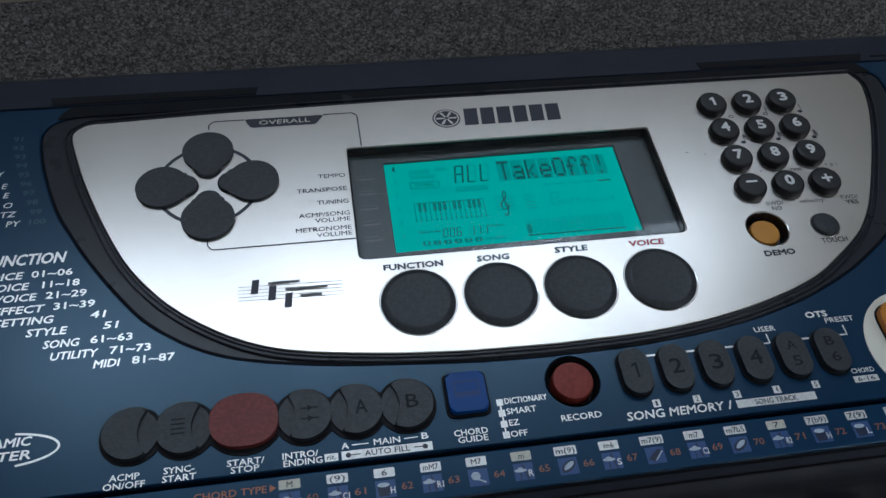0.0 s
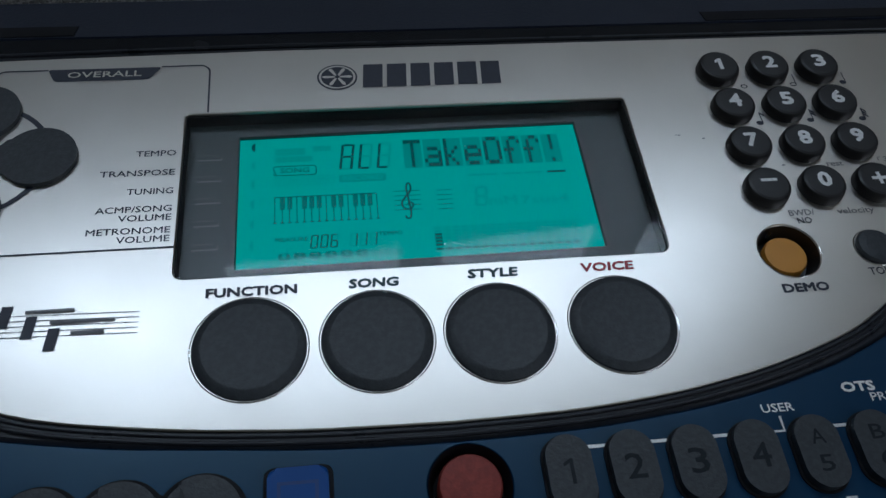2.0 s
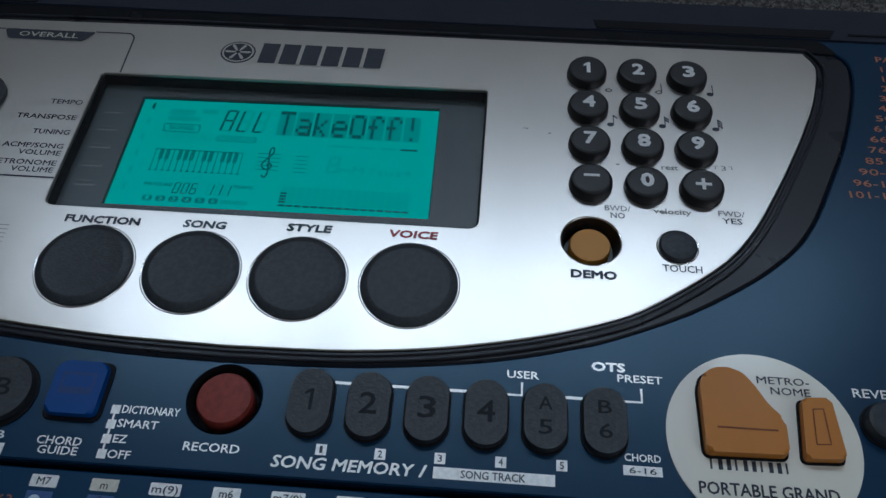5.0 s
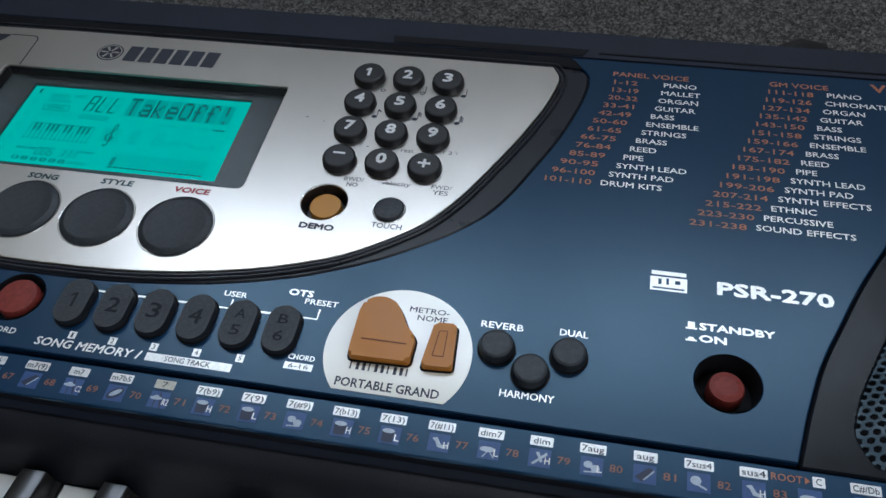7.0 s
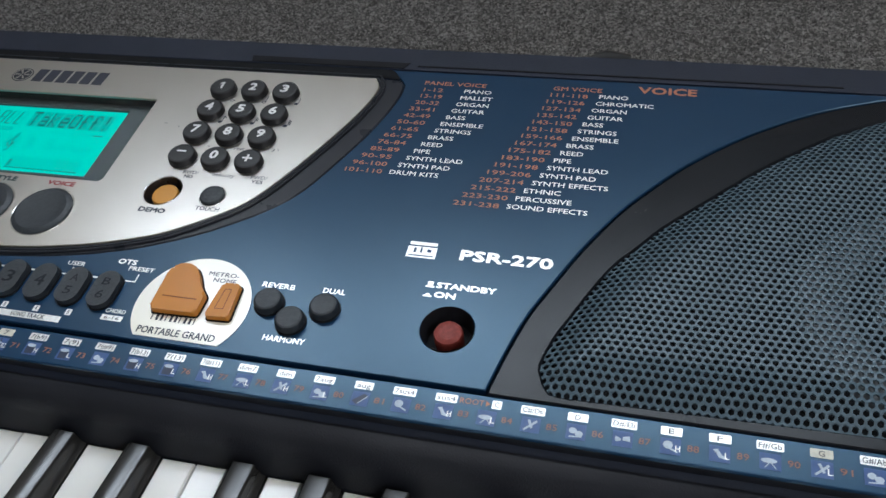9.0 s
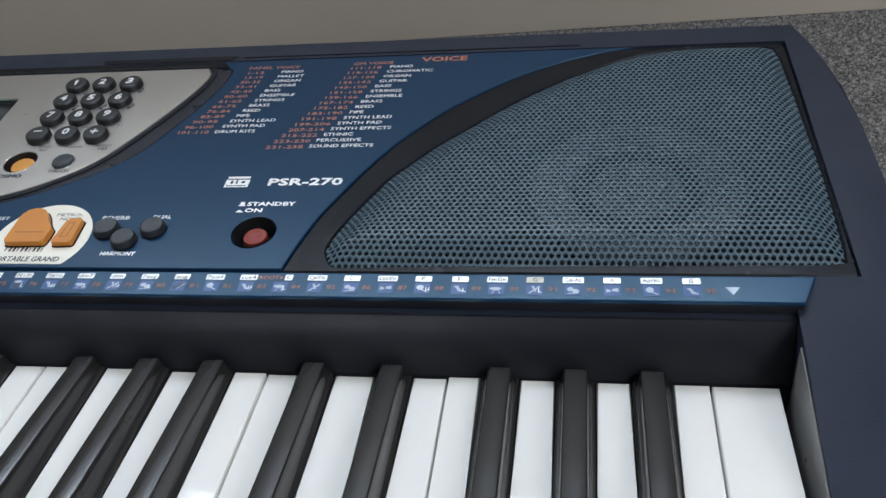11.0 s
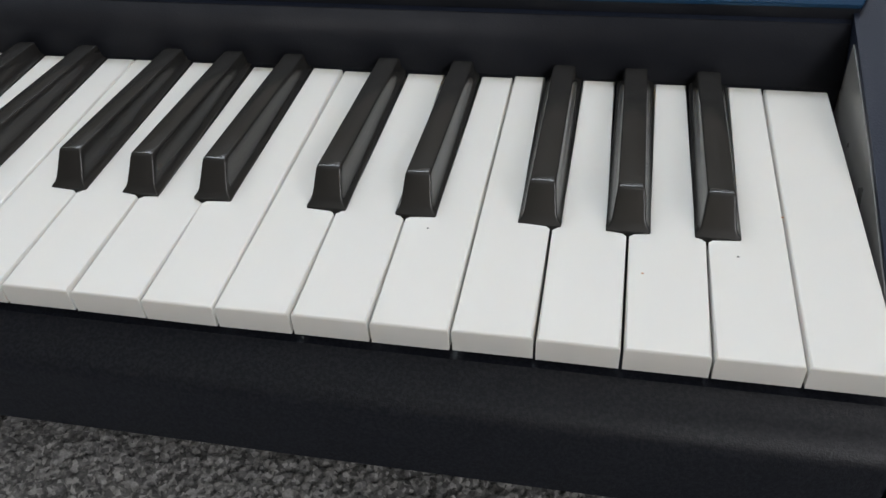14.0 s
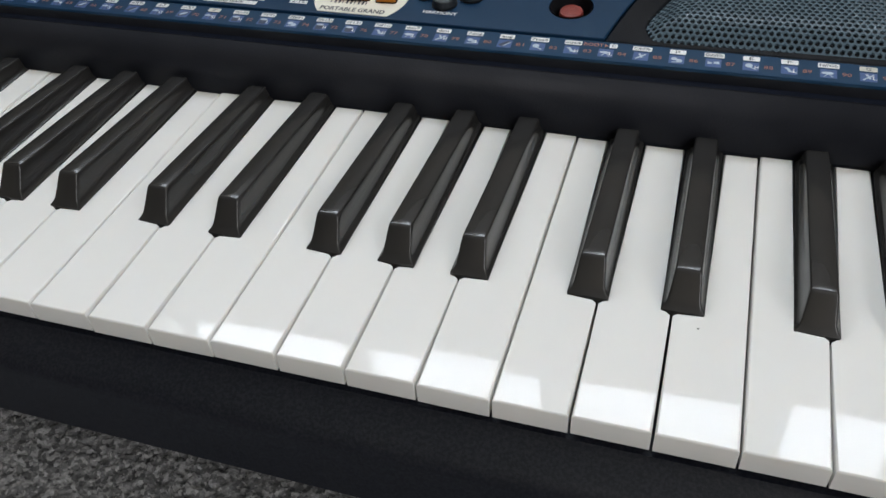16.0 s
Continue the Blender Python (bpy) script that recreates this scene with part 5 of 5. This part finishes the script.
demo = dish("well_or_gap_plate", (DEMO[0], DEMO[1]), 0.0078, 0.0050, GLOSS_BLACK, "black recessed ring")
part("demo_button", dome(0, 0, 0.0056, 0.0038, rings=((1.0, 0.0), (1.0, 0.8), (0.94, 0.95), (0.6, 1.0)), w0=-0.0050, dish=0.0004), AMBER, demo, "amber round button")
rec = dish("well_or_gap_plate", RECORD, 0.0087, 0.0050, DARK, "black recessed ring")
part("record_button", dome(0, 0, 0.0067, 0.0056, rings=((1.0, 0.0), (1.0, 0.85), (0.94, 0.96), (0.6, 1.0)), w0=-0.0049, dish=0.0002), RED, rec, "red round button")
stb = dish("well_or_gap_plate", STANDBY, 0.0091, 0.0080, DARK, "deep round flat black plate for the shaded gap round a button")
part("power_button", dome(0, 0, 0.0051, 0.0062, rings=((1.0, 0.0), (1.0, 0.8), (0.92, 0.94), (0.6, 1.0)), w0=-0.0079), RED, stb, "red round power button")
part("touch_button", dome(0, 0, 0.0051, 0.0016, rings=((1.0, 0.0), (1.0, 0.5), (0.9, 0.85), (0.6, 1.0))), RUBBER, keyboard, "small round black button", m=PAN @ pose(0.1135, 0.0332, TOP))

# row of linked round buttons
LINKED = [(-132.2, 9.3, 9.3), (-117.0, 9.3, 9.3), (-99.5, 11.6, 10.1), (-81.6, 9.3, 9.3), (-66.1, 9.3, 9.3), (-50.4, 9.3, 9.3)]
edge = []
for k in range(161):
    u = -141.5 + (k / 160) * 100.4
    edge.append((u, max(ry * math.sqrt(max(1 - ((u - c) / rx) ** 2, 0)) for c, rx, ry in LINKED)))
# Flat black plate: the shade in the gaps round the discs is its colour.
part("shade_bed", prism(mm([(u, -20.5 - v) for u, v in edge] + [(u, -20.5 + v) for u, v in edge[-2:0:-1]]), 0.0, 0.0004, 0.0), DARK, keyboard, "flat black plate for the shaded gaps round the linked buttons", m=PAN)


def crescent(c, r, cut_c, cut_r):
    """A disc with a bite taken out of one side."""
    out = []
    for k in range(64):
        a = 2 * math.pi * k / 64
        x, y = c + r * math.cos(a), r * math.sin(a)
        if math.hypot(x - cut_c, y) < cut_r:
            if abs(y) >= cut_r:
                continue
            x = cut_c + math.copysign(math.sqrt(cut_r ** 2 - y * y), c - cut_c)
        out.append((x, y))
    return out


for c, cut, sign in ((-132.2, -119.6, "blank"), (-117.0, -104.2, "bars"), (-81.6, -94.8, "arrows"), (-66.1, -79.0, "A"), (-50.4, -63.2, "B")):
    m = PAN @ pose(0, -0.0203, 0)
    part("button_web", prism(mm(circle(c, 0, 8.0, n=40)), 0.0003, 0.0010, 0.0003, 1), RUBBER, keyboard, m=m)
    b = part("accompaniment_button", prism(mm(crescent(c, 8.1, cut, 10.6)), 0.0004, 0.0023, 0.0009, 3), RUBBER, keyboard, "round black rubber button with a bitten side", m=m)
    cc = c + (-1.6 if c < -100 else 1.6)
    if sign == "bars":
        for k in range(4):
            shape("emboss_shade", rect(cc - 2.0, cc + 2.0, -2.2 + k * 1.5, -1.7 + k * 1.5), SIGN_DARK, b, 0.00236)
    elif sign == "arrows":
        for v in (-2.0, 1.4):
            shape("emboss_shade", rect(cc - 2.6, cc + 2.6, v, v + 0.5), SIGN_DARK, b, 0.00236)
            shape("emboss_shade", [(cc - 0.6, v - 0.8), (cc + 1.2, v + 0.25), (cc - 0.6, v + 1.3)], SIGN_DARK, b, 0.00239)
    elif sign in "AB":
        text(sign, cc - 1.9, cc + 1.9, -2.0, 4.6, SIGN_DARK, b, 0.00236, bold=0.0, name="emboss_shade")
b = part("start_button", prism(mm(circle(-99.5, 0, 10.1, 8.5, 48, power=2.4)), 0.0004, 0.0026, 0.0011, 3), DEEP_RED, keyboard, "red oval rubber button", m=PAN @ pose(0, -0.0201, 0))
SIGN_RED = ink("dark_red_sign", (0.16, 0.03, 0.03))
SIGN_BROWN = ink("dark_brown_sign", (0.20, 0.055, 0.01), 0.6)
line("emboss_shade", [(-104.4, 1.6), (-101.2, 0.2), (-104.4, -0.6)], 0.5, SIGN_RED, b, 0.00266)
line("emboss_shade", [(-99.8, -1.8), (-98.6, 2.2)], 0.4, SIGN_RED, b, 0.00266)
shape("emboss_shade", rect(-97.2, -93.8, -1.2, 2.2), SIGN_RED, b, 0.00266, holes=[rect(-96.6, -94.4, -0.6, 1.6)])
# No hole is cut here; a flat black plate paints the shaded gap.
b = part("well_or_gap_plate", prism(mm(rounded(rect(-38.5, -24.5, -26.6, -11.3), 2.4, 5)), 0.0, 0.0004, 0.0002, 1), DARK, keyboard, "flat black plate for the shaded gap round a button", m=PAN)
b = part("chord_button", prism(mm(rounded(rect(-37.6, -25.4, -25.6, -12.2), 1.9, 4)), 0.0003, 0.0025, 0.0008, 3), BUTTON_BLUE, keyboard, "square blue rubber button", m=PAN)
shape("emboss_shade", rect(-35.6, -27.4, -20.8, -15.2), SIGN_BLUE, b, 0.00256, holes=[rect(-34.9, -28.1, -19.0, -15.9)])
mem = None
for k in range(6):
    m = PAN @ pose((23.9 + 13.68 * k) / 1000, -0.0182, 0)
    pill = [(4.9 * math.cos(a), (3.2 if math.sin(a) > 0 else -3.2) + 4.9 * math.sin(a)) for a in [2 * math.pi * (j + 0.5) / 40 for j in range(40)]]
    if mem:
        b = share(mem, m)
        share(well, m)
    else:
        # Flat black plate painting the shaded gap round each oval.
        well = part("well_or_gap_plate", prism([(x * 1.12, y * 1.07) for x, y in mm(pill)], 0.0, 0.0004, 0.0002, 1), DARK, keyboard, "flat black plate for the shaded gap round a button", m=m)
        b = mem = part("memory_button", prism(mm(pill), 0.0002, 0.0026, 0.0017, 5), RUBBER, keyboard, "black rubber oval memory button", m=m)
    if k < 4:
        if k:
            text(str(k + 1), -2.1, 2.1, -2.6, 5.4, SIGN_DARK, b, 0.00266, name="emboss_shade", bold=0.02)
        else:
            shape("emboss_shade", [(-0.1, -2.6), (0.7, -2.6), (0.7, 2.8), (0.0, 2.8), (-1.4, 1.9), (-1.4, 1.2), (-0.1, 1.8)], SIGN_DARK, b, 0.00266)
    else:
        text("AB"[k - 4], -1.6, 1.6, 1.4, 3.4, SIGN_DARK, b, 0.00266, name="emboss_shade")
        text(str(k + 1), -1.6, 1.6, -4.6, 3.6, SIGN_DARK, b, 0.00266, name="emboss_shade")

# cream disc with the piano button
disc = [(x, y) for x, y in circle(128.4, -19.6, 22.0, n=72) if y > -34.3]
k0 = max(range(len(disc)), key=lambda k: math.dist(disc[k], disc[(k + 1) % len(disc)]))
disc = disc[k0 + 1:] + disc[:k0 + 1]
cream = part("cream_disc", prism(mm(disc + [(112.0, -34.3), (144.8, -34.3)] if disc[-1][0] < 128 else disc + [(144.8, -34.3), (112.0, -34.3)]), 0.0, 0.0003, 0.0001, 1), CREAM, keyboard, "cream printed disc", m=PAN)
CWD = 0.00042
for body, u0, u1, v, h, bold in (("METRO-", 128.9, 141.2, -5.3, 1.9, 0.0), ("NOME", 131.8, 141.0, -8.0, 1.9, 0.0), ("PORTABLE GRAND", 112.6, 143.2, -33.2, 2.9, 0.03)):
    text(body, u0, u1, v, h, NAVY_INK, cream, CWD, bold=bold)
for k in range(10):
    u = 115.6 + k * 1.86
    shape("printed_key", rect(u, u + (0.95 if k % 3 else 0.45), -27.4, -24.9), NAVY_INK, cream, CWD)
piano = rounded([(114.6, -24.4), (132.9, -24.0), (133.1, -15.5), (129.8, -12.0), (127.2, -7.2), (124.9, -4.2), (121.6, -2.9), (118.2, -3.2), (115.4, -5.2), (114.5, -8.4)], [1.4, 1.4, 1.2, 1.5, 1.5, 1.2, 1.2, 1.2, 1.2, 1.2], 4)
part("button_rim", prism(offset(mm(piano), 0.0006), 0.0002, 0.0006, 0.0002, 1), DARK, keyboard, m=PAN)
b = part("piano_button", prism(mm(piano), 0.0003, 0.0032, 0.0012, 3), WOOD_BROWN, keyboard, "orange-brown button shaped like a grand piano", m=PAN)
line("emboss_shade", [(117.4, -18.4), (131.0, -18.4)], 0.45, SIGN_BROWN, b, 0.00328)
metro = rounded([(136.4, -24.4), (145.5, -24.0), (144.5, -9.2), (137.8, -9.6)], 1.1, 4)
part("button_rim", prism(offset(mm(metro), 0.0006), 0.0002, 0.0006, 0.0002, 1), DARK, keyboard, m=PAN)
b = part("metronome_button", prism(mm(metro), 0.0003, 0.0030, 0.0011, 3), WOOD_BROWN, keyboard, "orange-brown tapered metronome button", m=PAN)
line("emboss_shade", rounded([(139.2, -21), (142.4, -20.8), (142.2, -12.2), (139.8, -12.4), (139.2, -21)], 0.2, 2), 0.3, SIGN_BROWN, b, 0.00308)
rnd = None
for c in ((156.9, -14.2), (167.5, -20.8), (177.8, -13.8)):
    m = PAN @ pose(c[0] / 1000, c[1] / 1000, 0)
    if rnd:
        share(rnd, m)
        share(rim, m)
    else:
        # Again a flat black plate for the shaded gap, not a hole.
        rim = part("well_or_gap_plate", dome(0, 0, 0.0057, 0.0004, rings=((1.0, 0.0), (1.0, 1.0), (0.5, 1.0)), n=32), DARK, keyboard, "flat black plate for the shaded gap round a button", m=m)
        rnd = part("effect_button", dome(0, 0, 0.0051, 0.0036, rings=((1.0, 0.08), (1.0, 0.72), (0.93, 0.93), (0.8, 1.0), (0.4, 1.0)), n=36), RUBBER, keyboard, "small round black rubber button", m=m)

# ---- cable behind the keyboard ----
CABLE = plastic("black_cable_rubber", (0.010, 0.010, 0.011), (0.015, 0.015, 0.016), (0.4, 0.5), bump=0.1)


def tube(points, r, n=12, bm=None):
    bm = bm or bmesh.new()
    P = [Vector(p) for p in points]
    rings = []
    for k, p in enumerate(P):
        t = (P[min(k + 1, len(P) - 1)] - P[max(k - 1, 0)]).normalized()
        a = t.cross(Vector((0, 0, 1)))
        a = a.normalized() if a.length > 1e-4 else Vector((1, 0, 0))
        b = a.cross(t)
        rings.append([bm.verts.new(p + (a * math.cos(2 * math.pi * j / n) + b * math.sin(2 * math.pi * j / n)) * r) for j in range(n)])
    for a, b in zip(rings, rings[1:]):
        for j in range(n):
            bm.faces.new((a[j], a[(j + 1) % n], b[(j + 1) % n], b[j]))
    bm.faces.new(rings[0][::-1])
    bm.faces.new(rings[-1])
    bmesh.ops.recalc_face_normals(bm, faces=bm.faces)
    return bm


def spline3(points, steps=8):
    a = spline([(p[0], p[1]) for p in points], steps)
    b = spline([(p[0], p[2]) for p in points], steps)
    return [(p[0], p[1], q[1]) for p, q in zip(a, b)]


cable = tagged(new("power_cable"), "thin black power cable on the carpet behind the keyboard", "cable")
run = [(0.264, 0.360, 0.1130), (0.274, 0.366, 0.1060), (0.292, 0.376, 0.060), (0.330, 0.388, 0.020), (0.380, 0.392, 0.0035), (0.440, 0.380, 0.0035), (0.500, 0.345, 0.0035), (0.540, 0.331, 0.0035), (0.620, 0.326, 0.0035), (0.760, 0.318, 0.0035), (0.98, 0.35, 0.0035)]
part("lead", tube(spline3(run), 0.0024), CABLE, cable)
part("plug", tube([(0.2470, 0.3505, 0.112), (0.2490, 0.3540, 0.1145), (0.2560, 0.3585, 0.1155), (0.2660, 0.3610, 0.1125)], 0.0045), CABLE, cable, "moulded black plug")

# specks of dirt on the white keys
for k, (x, y) in enumerate([(0.2905, 0.0425), (0.3137, 0.0412), (0.3149, 0.039), (0.3572, 0.0302), (0.3846, 0.0409), (0.399, 0.061)]):
    part("dirt_speck", prism(mm([(0.35 * (1 + 0.3 * math.sin(3 * a + k)) * math.cos(a), 0.22 * math.sin(a)) for a in [2 * math.pi * j / 10 for j in range(10)]]), -0.0001, 0.00012, 0.0), WOOD_BROWN if k % 2 else DARK, keyboard, m=pose(x, y, KEY_Z))
